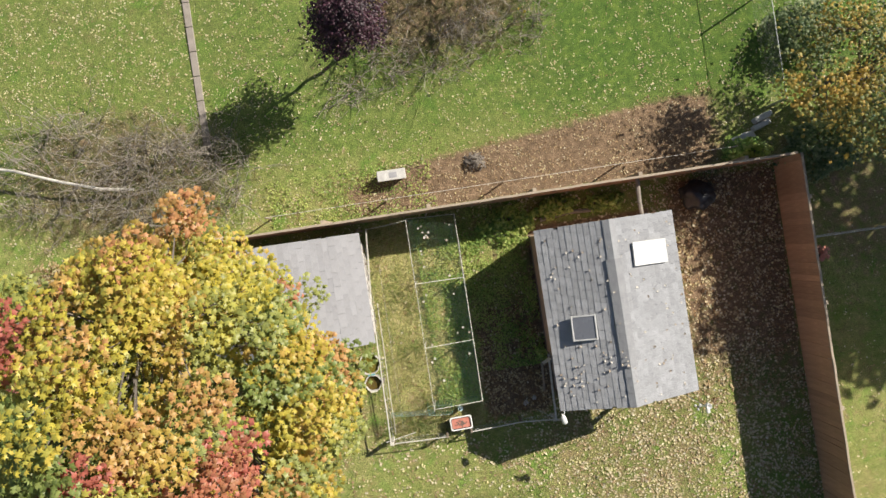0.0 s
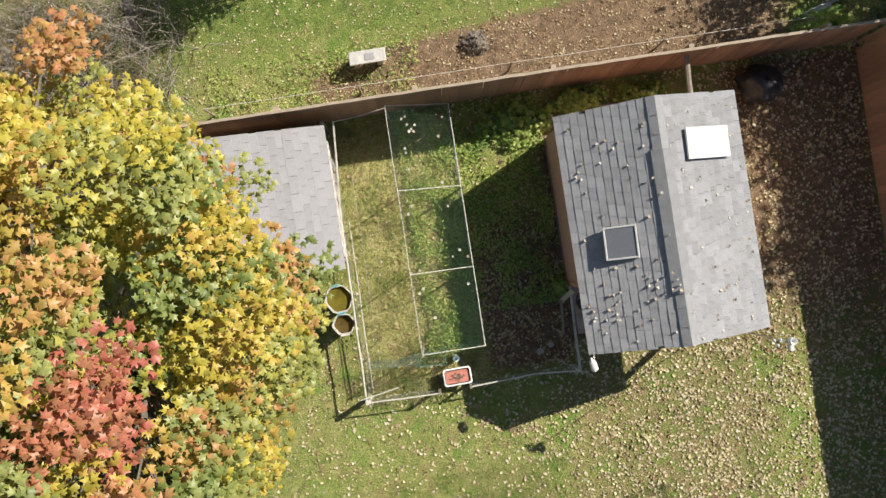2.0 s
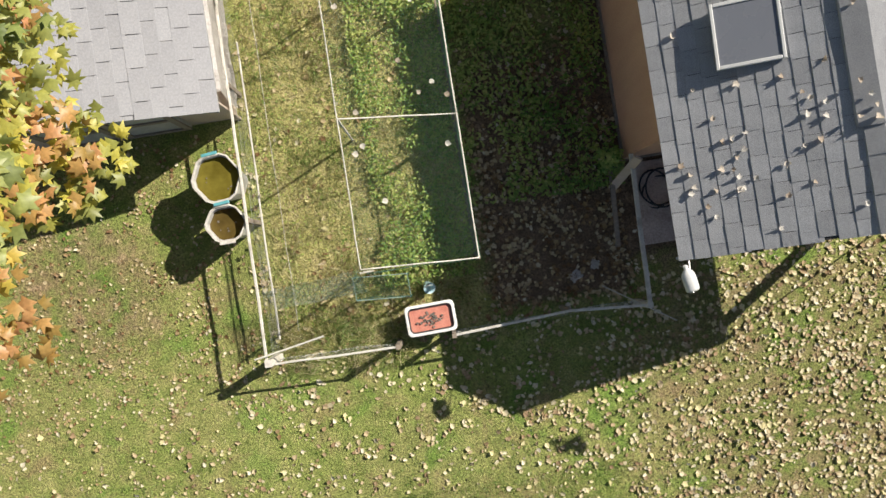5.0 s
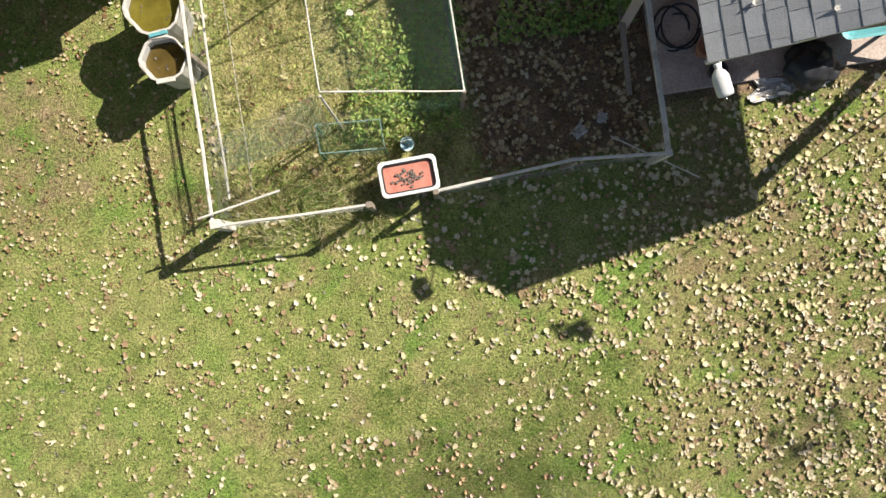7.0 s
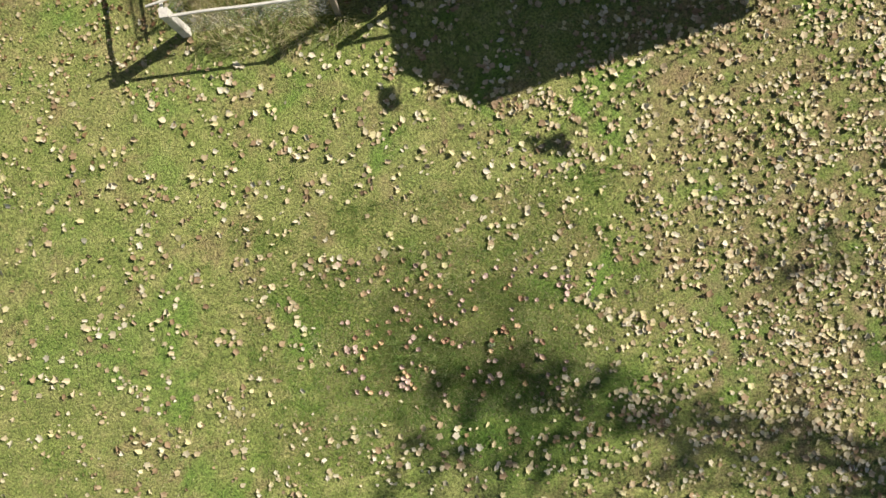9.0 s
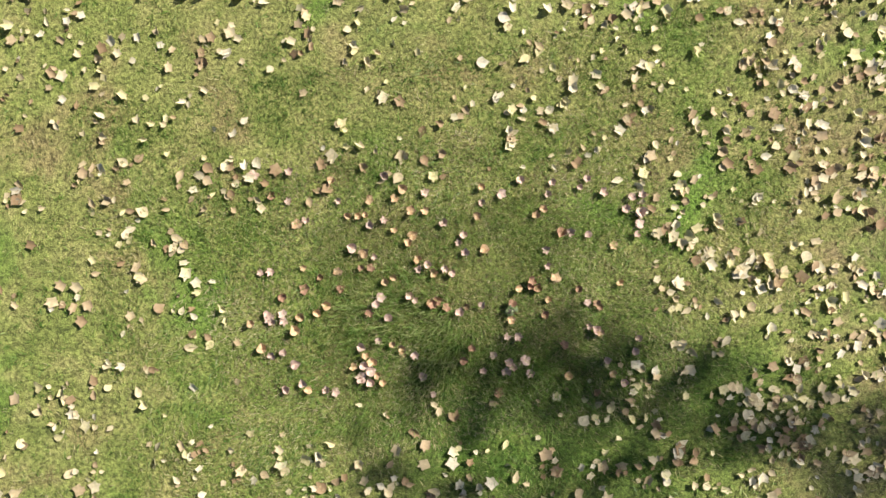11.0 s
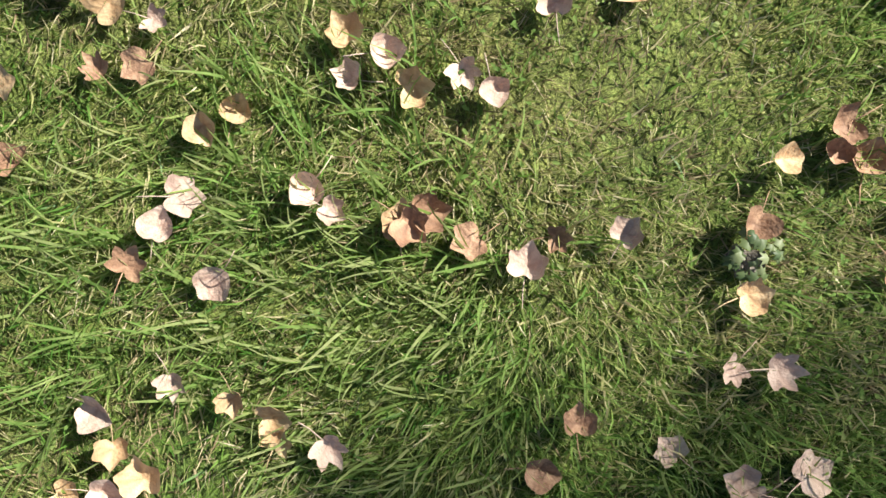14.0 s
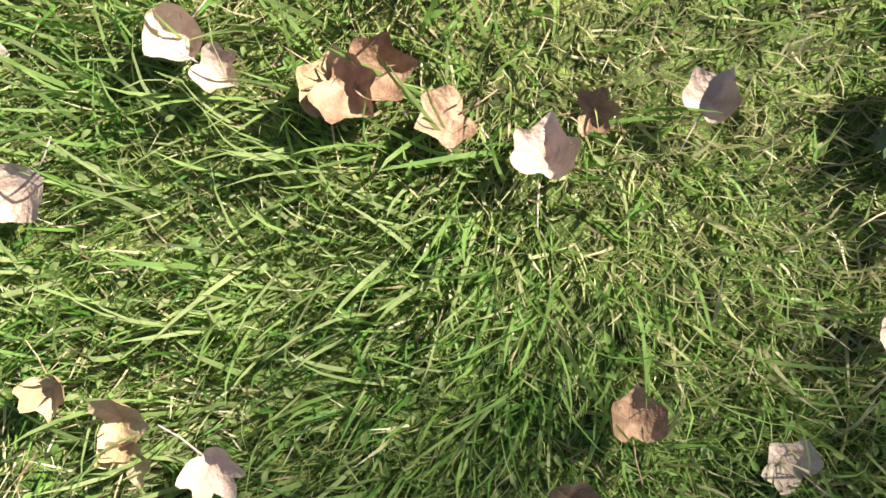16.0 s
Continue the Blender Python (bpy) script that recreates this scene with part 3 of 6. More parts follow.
def build_skylight():
    # a curb mounted roof window on the west slope
    sky_ob = empty("roof_skylight", 3.21, 2.95, 2.365, "white framed square roof window with grey glazing", "skylight")
    m = pose(0, 0, 0.055, 0, -21, -1.5)
    bm = bmesh.new()
    for sx in (-1, 1):
        add_box(bm, sx * 0.235 - 0.02, -0.24, -0.13, sx * 0.235 + 0.02, 0.24, -0.02, 0.004, m)
        add_box(bm, -0.215, sx * 0.22 - 0.02, -0.13, 0.215, sx * 0.22 + 0.02, -0.02, 0.004, m)
    part("curb", bm, M_BAR, sky_ob)
    for sx in (-1, 1):
        bm = bmesh.new()
        add_box(bm, sx * 0.256 - 0.015, -0.272, -0.02, sx * 0.256 + 0.015, 0.272, 0.02, 0.006, m)
        part("frame_bar", bm, M_PLASTIC, sky_ob)
        bm = bmesh.new()
        add_box(bm, -0.240, sx * 0.256 - 0.015, -0.02, 0.240, sx * 0.256 + 0.015, 0.018, 0.006, m)
        part("frame_bar", bm, M_PLASTIC, sky_ob)
    bm = bmesh.new()
    add_box(bm, -0.242, -0.242, -0.012, 0.242, 0.242, 0.006, 0.002, m)
    part("pane", bm, M_GLASS, sky_ob, "grey reflective pane")
    return sky_ob


build_skylight()


def build_panel():
    # white board lying on the east slope, wedged level with the courses
    t = tagged(new("white_board"), "white plastic board lying flat on the shingles", "board")
    t.matrix_basis = pose(4.815, 4.345, 2.41, 0, 26.2, -2)
    part("sheet", box(-0.42, -0.255, 0.0, 0.47, 0.255, 0.035, 0.006), M_PLASTIC, t)
    for sx in (-0.3, 0.3):
        part("batten", box(sx - 0.03, -0.22, -0.035, sx + 0.03, 0.22, 0.0, 0.003), M_BAR, t)


build_panel()


# ---- pen and coop ----
def hex_net(name, o, u, v, cell, wire, material, parent, label="", keep=None):
    """Hexagonal netting over the patch o + a*u + b*v, as thin flat wires."""
    o, u, v = Vector(o), Vector(u), Vector(v)
    lu, lv = u.length, v.length
    eu, ev = u / lu, v / lv
    nrm = eu.cross(ev).normalized()
    side = cell / math.sqrt(3)
    segs = []
    rows = int(lv / (1.5 * side)) + 1
    cols = int(lu / cell) + 1
    for r in range(rows):
        for c in range(cols):
            x, y = c * cell + (cell / 2 if r % 2 else 0), r * 1.5 * side
            top = (x, y + side)
            for a, b in (((x - cell / 2, y + side / 2), top), (top, (x + cell / 2, y + side / 2)), ((x + cell / 2, y + side / 2), (x + cell / 2, y - side / 2))):
                if 0 <= a[0] <= lu and 0 <= b[0] <= lu and 0 <= a[1] <= lv and 0 <= b[1] <= lv and (keep is None or keep(a[0] / lu, a[1] / lv)):
                    segs.append((*a, *b))
    sg = np.array(segs)
    E, V, N = np.array(eu), np.array(ev), np.array(nrm)
    sag = lambda a, b: 0.02 * np.sin(3.1416 * a / lu) * np.sin(3.1416 * b / lv) + 0.006 * np.sin(9 * a + 5 * b)
    A = np.array(o) + sg[:, :1] * E + sg[:, 1:2] * V - sag(sg[:, 0], sg[:, 1])[:, None] * N
    B = np.array(o) + sg[:, 2:3] * E + sg[:, 3:4] * V - sag(sg[:, 2], sg[:, 3])[:, None] * N
    d = B - A
    d /= np.linalg.norm(d, axis=1)[:, None]
    w = np.cross(N, d) * wire / 2
    h = N * wire / 2
    co = np.stack([A - w, A + w, A + h, B - w, B + w, B + h], 1).reshape(-1, 3)
    k = (np.arange(len(sg)) * 6)[:, None, None]
    q = (np.array([[0, 3, 5, 2], [2, 5, 4, 1], [1, 4, 3, 0]])[None] + k).reshape(-1, 4)
    me = bpy.data.meshes.new(name)
    me.vertices.add(len(co))
    me.vertices.foreach_set("co", co.reshape(-1))
    me.loops.add(q.size)
    me.loops.foreach_set("vertex_index", q.reshape(-1))
    me.polygons.add(len(q))
    me.polygons.foreach_set("loop_start", np.arange(0, q.size, 4))
    me.polygons.foreach_set("loop_total", np.full(len(q), 4))
    me.update(calc_edges=True)
    me.materials.append(material)
    ob = new(name, me)
    ob.parent = parent
    return tagged(ob, label)


def build_coop():
    coop = empty("wire_run", 0, 0, 0, "long poultry run of white bars with green hexagonal netting", "animal run")
    W, E, ZW, ZE = -0.26, 0.855, 1.44, 0.90
    ys = (1.47, 2.90, 4.36, 5.84)
    part("top_rail", beam((W, ys[0] + 0.06, ZW), (W, ys[-1], ZW), 0.013, 0.014, wobble=0.004), M_BAR, coop)
    part("top_rail", beam((E, ys[0], ZE), (E, ys[-1], ZE), 0.016, 0.016, wobble=0.004), M_BAR, coop)
    for i, y in enumerate(ys):
        part("cross_bar", beam((W, y + (0.06 if i == 0 else 0.03), ZW + 0.004), (E, y, ZE + 0.004), 0.013, 0.013, wobble=0.003), M_BAR, coop)
        part("post", beam((W, y + 0.03, 0), (W, y + 0.03, ZW), 0.02, 0.02), M_BAR, coop)
        part("post", beam((E, y, 0), (E, y, ZE), 0.03, 0.03), M_WOOD, coop)
    part("ground_rail", beam((E, ys[0], 0.03), (E, ys[-1], 0.03), 0.03, 0.04), M_WOOD, coop)
    slope = Vector((E - W, 0, ZE - ZW))
    hex_net("roof_netting", (W, ys[0] + 0.03, ZW + 0.012), slope, (0, ys[-1] - ys[0] - 0.03, 0), 0.032, 0.0018, M_WIRE, coop, "green coated hexagonal netting")
    hex_net("side_netting", (E + 0.016, ys[0], 0.02), (0, ys[-1] - ys[0], 0), (0, 0, ZE - 0.04), 0.040, 0.0017, M_WIRE, coop)
    hex_net("end_netting", (W, ys[0] + 0.01, 0.02), (E - W, -0.02, 0), (0, 0, ZE - 0.04), 0.040, 0.0017, M_WIRE, coop)
    hex_net("end_netting", (W, ys[-1] + 0.02, 0.02), (E - W, 0, 0), (0, 0, ZE - 0.04), 0.040, 0.0017, M_WIRE, coop)
    return coop


build_coop()


def build_pen():
    pen = empty("pen_fence", 0, 0, 0, "low pen fence of weathered white bars and wire", "fence")
    # west side
    part("top_rail", beam((-1.415, 0.73, 0.60), (-1.36, 4.6, 0.66), 0.028, 0.026, wobble=0.005), M_BAR, pen)
    part("top_rail", beam((-1.345, 4.4, 0.70), (-1.20, 5.80, 1.15), 0.03, 0.03, wobble=0.006), M_BAR, pen)
    part("inner_rail", beam((-1.285, 0.95, 0.42), (-1.27, 2.45, 0.46), 0.019, 0.02, wobble=0.006), M_BAR, pen)
    part("inner_rail", beam((-1.27, 2.40, 0.44), (-1.25, 4.05, 0.46), 0.018, 0.02, wobble=0.006), M_BAR, pen)
    part("wire", beam((-1.10, 1.0, 0.30), (-1.08, 4.9, 0.32), 0.006, 0.006, wobble=0.006), M_BAR, pen)
    for y, h in ((0.74, 0.64), (2.2, 0.62), (3.6, 0.64), (5.0, 0.95), (5.8, 1.2)):
        part("post", beam((-1.395, y, 0), (-1.395, y, h), 0.075 if y < 1 else 0.05, 0.075 if y < 1 else 0.05), M_BAR if y < 1 else M_WOOD, pen)
    hex_net("wire_netting", (-1.36, 0.80, 0.08), (0.02, 4.6, 0), (0, 0, 0.50), 0.055, 0.0026, M_GALV, pen)
    # south side
    part("top_rail", beam((-1.40, 0.72, 0.585), (-0.10, 0.70, 0.585), 0.022, 0.022, wobble=0.004), M_BAR, pen)
    part("mid_rail", beam((-1.52, 0.80, 0.66), (-0.80, 0.93, 0.66), 0.018, 0.018, wobble=0.004), M_BAR, pen)
    part("post", beam((-0.08, 0.70, 0), (-0.08, 0.70, 0.60), 0.05, 0.05), M_WOOD, pen)
    part("top_rail", beam((0.48, 0.725, 0.56), (1.70, 0.80, 0.66), 0.026, 0.024, wobble=0.004), M_BAR, pen)
    part("top_rail", beam((1.68, 0.80, 0.67), (2.50, 0.73, 0.63), 0.028, 0.024, wobble=0.004), M_BAR, pen)
    part("post", beam((0.50, 0.72, 0), (0.50, 0.72, 0.58), 0.045, 0.045), M_WOOD, pen)
    part("post", beam((1.69, 0.80, 0), (1.69, 0.80, 0.66), 0.045, 0.045), M_WOOD, pen)
    part("post", beam((2.50, 0.73, 0), (2.50, 0.73, 0.66), 0.06, 0.06), M_BAR, pen)
    part("top_rail", beam((2.505, 0.75, 0.625), (2.555, 2.27, 0.60), 0.045, 0.035, wobble=0.004), M_BAR, pen)
    part("low_rail", beam((2.38, 1.35, 0.12), (2.44, 2.32, 0.12), 0.05, 0.04), M_WOOD, pen)
    part("brace", beam((2.10, 0.98, 0.36), (2.82, 0.50, 0.34), 0.012, 0.012), M_BAR, pen)
    hex_net("wire_netting", (-1.36, 0.72, 0.03), (1.26, -0.02, 0), (0, 0, 0.53), 0.055, 0.0024, M_GALV, pen)
    hex_net("wire_netting", (0.52, 0.73, 0.03), (1.95, 0.03, 0), (0, 0, 0.55), 0.055, 0.0024, M_GALV, pen)
    # green net slung from the west rail up to the run, and its ties
    hex_net("slung_netting", (-1.36, 1.46, 0.52), (1.08, 0.07, 0.88), (0.02, -0.22, -0.50), 0.020, 0.0022, M_GREENBAR, pen, "green net hung across the pen")
    part("cord", tube([(-1.20, 5.78, 1.16), (-0.75, 5.80, 1.24), (-0.27, 5.84, 1.42)], 0.008, 5), M_BAR, pen)
    return pen


build_pen()


def build_crate():
    t = empty("wire_crate", -0.16, 1.34, 0, "folded green wire crate standing in the weeds", "crate")
    for x, y, z in ((-0.28, -0.12, 0.42), (0.28, -0.16, 0.42), (-0.28, 0.12, 0.5), (0.28, 0.08, 0.5)):
        part("upright", beam((x, y, 0), (x, y, z), 0.014, 0.014, 0.002), M_WIRE, t)
    for a, b in (((-0.28, -0.12, 0.42), (0.28, -0.16, 0.42)), ((0.28, -0.16, 0.42), (0.28, 0.08, 0.5)), ((0.28, 0.08, 0.5), (-0.28, 0.12, 0.5)), ((-0.28, 0.12, 0.5), (-0.28, -0.12, 0.42))):
        part("top_bar", beam(a, b, 0.007, 0.007, 0.001), M_GREENBAR, t)
    hex_net("crate_netting", (-0.28, -0.12, 0.42), (0.56, -0.04, 0), (0, 0.24, 0.08), 0.035, 0.003, M_WIRE, t)
    hex_net("crate_netting", (-0.28, -0.12, 0.02), (0.56, -0.04, 0), (0, 0, 0.4), 0.035, 0.003, M_WIRE, t)


build_crate()


def build_tote():
    t = empty("storage_tote", 0.285, 0.915, 0, "white rimmed plastic tote with red wet leaf-strewn bottom", "tote")
    turn = radians(1.5)
    w, d, h = 0.49, 0.29, 0.31
    outer = [rounded(0, 0, z, w - 0.07 * (1 - z / h), d - 0.06 * (1 - z / h), 0.045, 4, turn) for z in (0.0, 0.1, 0.22, h)]
    inner = [rounded(0, 0, z, w - 0.05 - 0.07 * (1 - z / h), d - 0.05 - 0.06 * (1 - z / h), 0.035, 4, turn) for z in (h, 0.27, 0.22)]
    part("shell", loft(outer + inner, True, False), M_BLACK, t)
    part("rim", loft([rounded(0, 0, z, w + a, d + a, 0.05, 4, turn) for z, a in ((h - 0.03, 0.03), (h + 0.008, 0.035), (h + 0.012, 0.025), (h + 0.012, -0.022), (h - 0.01, -0.028), (h - 0.03, 0.03))], False, False), M_WHITE, t, "thick white rim")
    part("red_tray", loft([rounded(0, 0, z, w - 0.024, d - 0.024, 0.045, 4, turn) for z in (0.25, 0.288)]), M_RED, t, "red plastic bottom")
    n = 46
    pos = np.stack([np.clip(rng.normal(0.03, 0.07, n), -0.18, 0.18), np.clip(rng.normal(-0.01, 0.04, n), -0.09, 0.09), rng.uniform(0.292, 0.300, n)], -1)
    lit = swarm("wet_leaves", SMALL, places_of(pos, rng.uniform(0, 6.28, n), rng.uniform(0, 0.6, n), rng.uniform(0, 6.28, n), rng.uniform(0.016, 0.034, n)), M_BARK, t)
    tagged(lit, "dark wet leaf scraps", kind="stuff")


build_tote()


def tub(z, w, d, turn, n=6):
    """Six-sided ring with blunt corners, a little longer than wide."""
    pts = []
    for k in range(n):
        for e in (-0.36, 0.36):
            a = 6.2832 * (k + 0.5 + e) / n
            q = math.cos(3.1416 / n) / math.cos(e * 6.2832 / n) * 1.06
            x, y = 0.5 * w * q * math.cos(a), 0.5 * d * q * math.sin(a)
            pts.append(Vector((x * math.cos(turn) - y * math.sin(turn), x * math.sin(turn) + y * math.cos(turn), z)))
    return pts


def build_bin(x, y, w, d, h, turn, level, label, tape, water):
    t = empty("trash_bin", x, y, 0, label, "bin", "open bins beside the pen")
    k = lambda z: 0.80 + 0.20 * z / h
    part("body", loft([tub(z, w * k(z), d * k(z), turn) for z in (0, h * 0.5, h)] + [tub(z, w * k(z) - 0.016, d * k(z) - 0.016, turn) for z in (h, h * 0.5, 0.04)]), M_BINGREY, t)
    part("rim", loft([tub(z, w + a, d + a, turn) for z, a in ((h - 0.03, 0.004), (h - 0.02, 0.03), (h + 0.008, 0.032), (h + 0.010, 0.0), (h - 0.02, -0.012))], False, False), M_BAR, t, "pale worn rim")
    part("water", loft([tub(z, w * k(z) - 0.018, d * k(z) - 0.018, turn) for z in (level - 0.01, level)]), water, t, "murky rainwater")
    for sy in (-1, 1):
        m = Matrix.Rotation(turn, 4, "Z") @ Matrix.Translation((0, sy * (d / 2 + 0.006), h + 0.006))
        bm = bmesh.new()
        add_box(bm, -0.09, -0.018, -0.02, 0.07, 0.014, 0.014, 0.004, m)
        part("handle", bm, M_TEAL if tape else M_BAR, t)
    n = 5
    pos = np.stack([rng.uniform(-0.3, 0.3, n) * w, rng.uniform(-0.3, 0.3, n) * d, np.full(n, level + 0.004)], -1)
    tagged(swarm("floating_leaves", SMALL, places_of(pos, rng.uniform(0, 6.28, n), rng.uniform(0, 0.3, n), rng.uniform(0, 6.28, n), rng.uniform(0.015, 0.03, n)), M_BARK, t), "sodden leaf scraps", kind="stuff")


build_bin(-1.635, 2.67, 0.485, 0.50, 0.62, 0.10, 0.55, "pale plastic bin of murky rainwater with teal handles", True, M_WATER)
build_bin(-1.615, 2.205, 0.40, 0.37, 0.60, 0.02, 0.51, "smaller worn bin of brown rainwater beside the pen", False, M_BROWNWATER)


def build_cup():
    t = empty("plastic_pail", 0.29, 1.27, 0, "small pale blue plastic pail tipped in the weeds", "pail")
    n = 14
    prof = [(0.035, 0.0), (0.062, 0.12), (0.066, 0.122), (0.057, 0.115), (0.03, 0.01)]
    bm = loft([[Vector((r * math.cos(6.2832 * k / n), r * math.sin(6.2832 * k / n), z)) for k in range(n)] for r, z in prof])
    bmesh.ops.transform(bm, matrix=pose(0, 0, 0.035, 22, 14, 0), verts=bm.verts)
    part("body", bm, M_BLUE, t)
    part("bail", tube([Matrix(pose(0, 0, 0.035, 22, 14, 0)) @ Vector((0.066 * math.cos(a), 0.066 * math.sin(a) * 0.7, 0.12 + 0.03 * math.sin(a))) for a in [0.1 + i * 0.49 for i in range(7)]], 0.003, 5), M_WHITE, t)


build_cup()


def build_jug():
    t = empty("plastic_jug", 2.54, 1.02, 2.10, "white plastic jug hung by its handle at the eave", "jug")
    n = 16
    prof = [(0.02, 0.0), (0.068, 0.008), (0.074, 0.03), (0.074, 0.17), (0.06, 0.205), (0.03, 0.235), (0.022, 0.245), (0.022, 0.262)]
    bm = loft([[Vector((r * math.cos(6.2832 * k / n), 0.82 * r * math.sin(6.2832 * k / n), z)) for k in range(n)] for r, z in prof])
    m = pose(0.0, -0.10, 0.0, -80, 0, 12) @ Matrix.Diagonal((0.82, 0.82, 0.82, 1))
    bmesh.ops.transform(bm, matrix=m, verts=bm.verts)
    part("body", bm, M_PLASTIC, t, smooth=True)
    part("handle", tube([m @ Vector(v) for v in ((0, 0.055, 0.12), (0, 0.085, 0.14), (0, 0.085, 0.19), (0, 0.045, 0.22))], 0.011, 8), M_PLASTIC, t)
    part("cap", loft([[m @ Vector((r * math.cos(6.2832 * k / 12), r * math.sin(6.2832 * k / 12), z)) for k in range(12)] for r, z in ((0.026, 0.255), (0.026, 0.28), (0.022, 0.284))]), M_WHITE, t)
    part("hook", tube([(0.0, -0.12, -0.01), (0.01, 0.03, -0.06), (0.03, 0.20, -0.09)], 0.008, 6), M_GALV, t)


build_jug()


# ---- small shed with the sheet roof ----
def build_small_shed():
    t = empty("lean_shed", -2.4, 4.45, 0, "low cream shed with a pale grey shingle roof", "shed")

    def p(name, bm, mat, label="", parent=None):
        bmesh.ops.translate(bm, vec=(2.4, -4.45, 0), verts=bm.verts)
        return part(name, bm, mat, parent or t, label)
    prof = [(-1.36, 1.27), (-1.55, 1.345), (-1.74, 1.410), (-1.93, 1.465), (-2.12, 1.510), (-2.35, 1.560), (-2.75, 1.665), (-3.30, 1.77), (-3.90, 1.875), (-4.55, 1.60), (-4.95, 1.36)]
    y0, y1 = 3.20, 5.72
    bm = bmesh.new()
    top = [[bm.verts.new((x, y, z - 0.012)) for x, z in prof] for y in (y0, y1)]
    low = [[bm.verts.new((x, y, z - 0.05)) for x, z in prof] for y in (y0, y1)]
    n = len(prof)
    for k in range(n - 1):
        bm.faces.new((top[0][k], top[0][k + 1], top[1][k + 1], top[1][k]))
        bm.faces.new((low[0][k], low[1][k], low[1][k + 1], low[0][k + 1]))
        for e in (0, 1):
            bm.faces.new((top[e][k], low[e][k], low[e][k + 1], top[e][k + 1]))
    for k in (0, n - 1):
        bm.faces.new((top[0][k], top[1][k], low[1][k], low[0][k]))
    bmesh.ops.recalc_face_normals(bm, faces=bm.faces)
    deck = p("roof_deck", bm, M_SHEET)
    # courses of shingle run north to south, from the east eave up over the bend
    course, tab = 0.145, 0.31
    meshes = []
    for k in range(3):
        bm = bmesh.new()
        w, L, h = tab - 0.006 - 0.002 * k, course + 0.03, 0.005 + 0.001 * k
        v = [bm.verts.new(c) for c in ((0, 0, 0), (L, 0, -0.004), (L, w, -0.004), (0, w, 0), (0.003, 0.002, h), (L, 0.001, 0.001), (L, w - 0.001, 0.001), (0.003, w - 0.002, h))]
        for f in ((0, 3, 2, 1), (4, 5, 6, 7), (0, 1, 5, 4), (1, 2, 6, 5), (2, 3, 7, 6), (3, 0, 4, 7)):
            bm.faces.new([v[i] for i in f])
        me = bpy.data.meshes.new("shingle")
        bm.to_mesh(me)
        bm.free()
        me.materials.append(M_SHEET)
        meshes.append(me)
    run, legs = 0.0, []
    for (xa, za), (xb, zb) in zip(prof[:8], prof[1:9]):
        L = math.hypot(xb - xa, zb - za)
        legs.append((run, run + L, xa, za, xb, zb))
        run += L
    for r in range(int(run / course)):
        at = r * course
        for s0, s1, xa, za, xb, zb in legs:
            if s0 <= at < s1:
                f = (at - s0) / (s1 - s0)
                x, z, slope = xa + f * (xb - xa), za + f * (zb - za), math.degrees(math.atan2(zb - za, xa - xb))
        y = y0 - 0.01 - (r * 0.37 % 1) * tab
        while y < y1 - 0.02:
            ya, yb = max(y, y0 - 0.01), min(y + tab, y1 + 0.01)
            if yb - ya > 0.05:
                ob = new("shingle", random.choice(meshes))
                ob.parent = deck
                ob.matrix_basis = Matrix.Translation((2.4, -4.45, 0)) @ pose(x, yb, z - 0.006, 0, 0, 180) @ pose(0, 0, 0, 0, -slope, 0) @ pose(0, 0, 0, random.uniform(-0.4, 0.4), 0, random.uniform(-0.3, 0.3)) @ Matrix.Diagonal((1, (yb - ya) / tab, 1, 1))
            y += tab
    for y, nm in ((3.36, "front_wall"), (5.5, "back_wall")):
        bm = bmesh.new()
        pr = [(-4.85, 0.0), (-1.48, 0.0), (-1.48, 1.19), (-1.74, 1.31), (-1.93, 1.42), (-2.75, 1.61), (-3.90, 1.82), (-4.55, 1.54), (-4.85, 1.36)]
        a = [bm.verts.new((x, y, z)) for x, z in pr]
        b = [bm.verts.new((x, y + 0.04, z)) for x, z in pr]
        bm.faces.new(a)
        bm.faces.new(b[::-1])
        for k in range(9):
            bm.faces.new((a[k], b[k], b[(k + 1) % 9], a[(k + 1) % 9]))
        bmesh.ops.recalc_face_normals(bm, faces=bm.faces)
        p(nm, bm, M_CREAM)
    p("side_wall", box(-1.48, 3.36, 0, -1.45, 5.54, 1.20), M_CREAM)
    p("side_wall", box(-4.88, 3.36, 0, -4.85, 5.54, 1.34), M_CREAM)
    # two grey panelled doors between tan battens
    for xa in (-2.62, -3.32):
        leaf = p("door", box(xa, 3.325, 0.05, xa + 0.68, 3.358, 1.24), M_BINGREY, "grey panelled door leaf")
        for z in (0.05, 0.62, 1.17):
            p("batten", box(xa, 3.303, z, xa + 0.68, 3.323, z + 0.07, 0.003), M_WOOD, "", leaf)
        for x in (xa, xa + 0.61):
            p("batten", box(x, 3.303, 0.122, x + 0.07, 3.323, 0.618, 0.003), M_WOOD, "", leaf)
            p("batten", box(x, 3.303, 0.692, x + 0.07, 3.323, 1.168, 0.003), M_WOOD, "", leaf)
    p("corner_board", box(-1.50, 3.335, 0, -1.41, 3.358, 1.19), M_CREAM)
    # pale plastic hanging over the east wall
    bm = bmesh.new()
    rows = []
    for i in range(25):
        y = 3.42 + 2.05 * i / 24
        r = []
        for k, (x, z) in enumerate(((-1.40, 1.15), (-1.345, 1.12), (-1.355, 0.85), (-1.40, 0.55), (-1.38, 0.22))):
            j = noise.noise(Vector((y * 5, k * 1.7, 2))) * (0.02 if k < 2 else 0.045)
            r.append(bm.verts.new((min(x + j, -1.37) if k > 1 else x + j * 0.6, y, z + j)))
        rows.append(r)
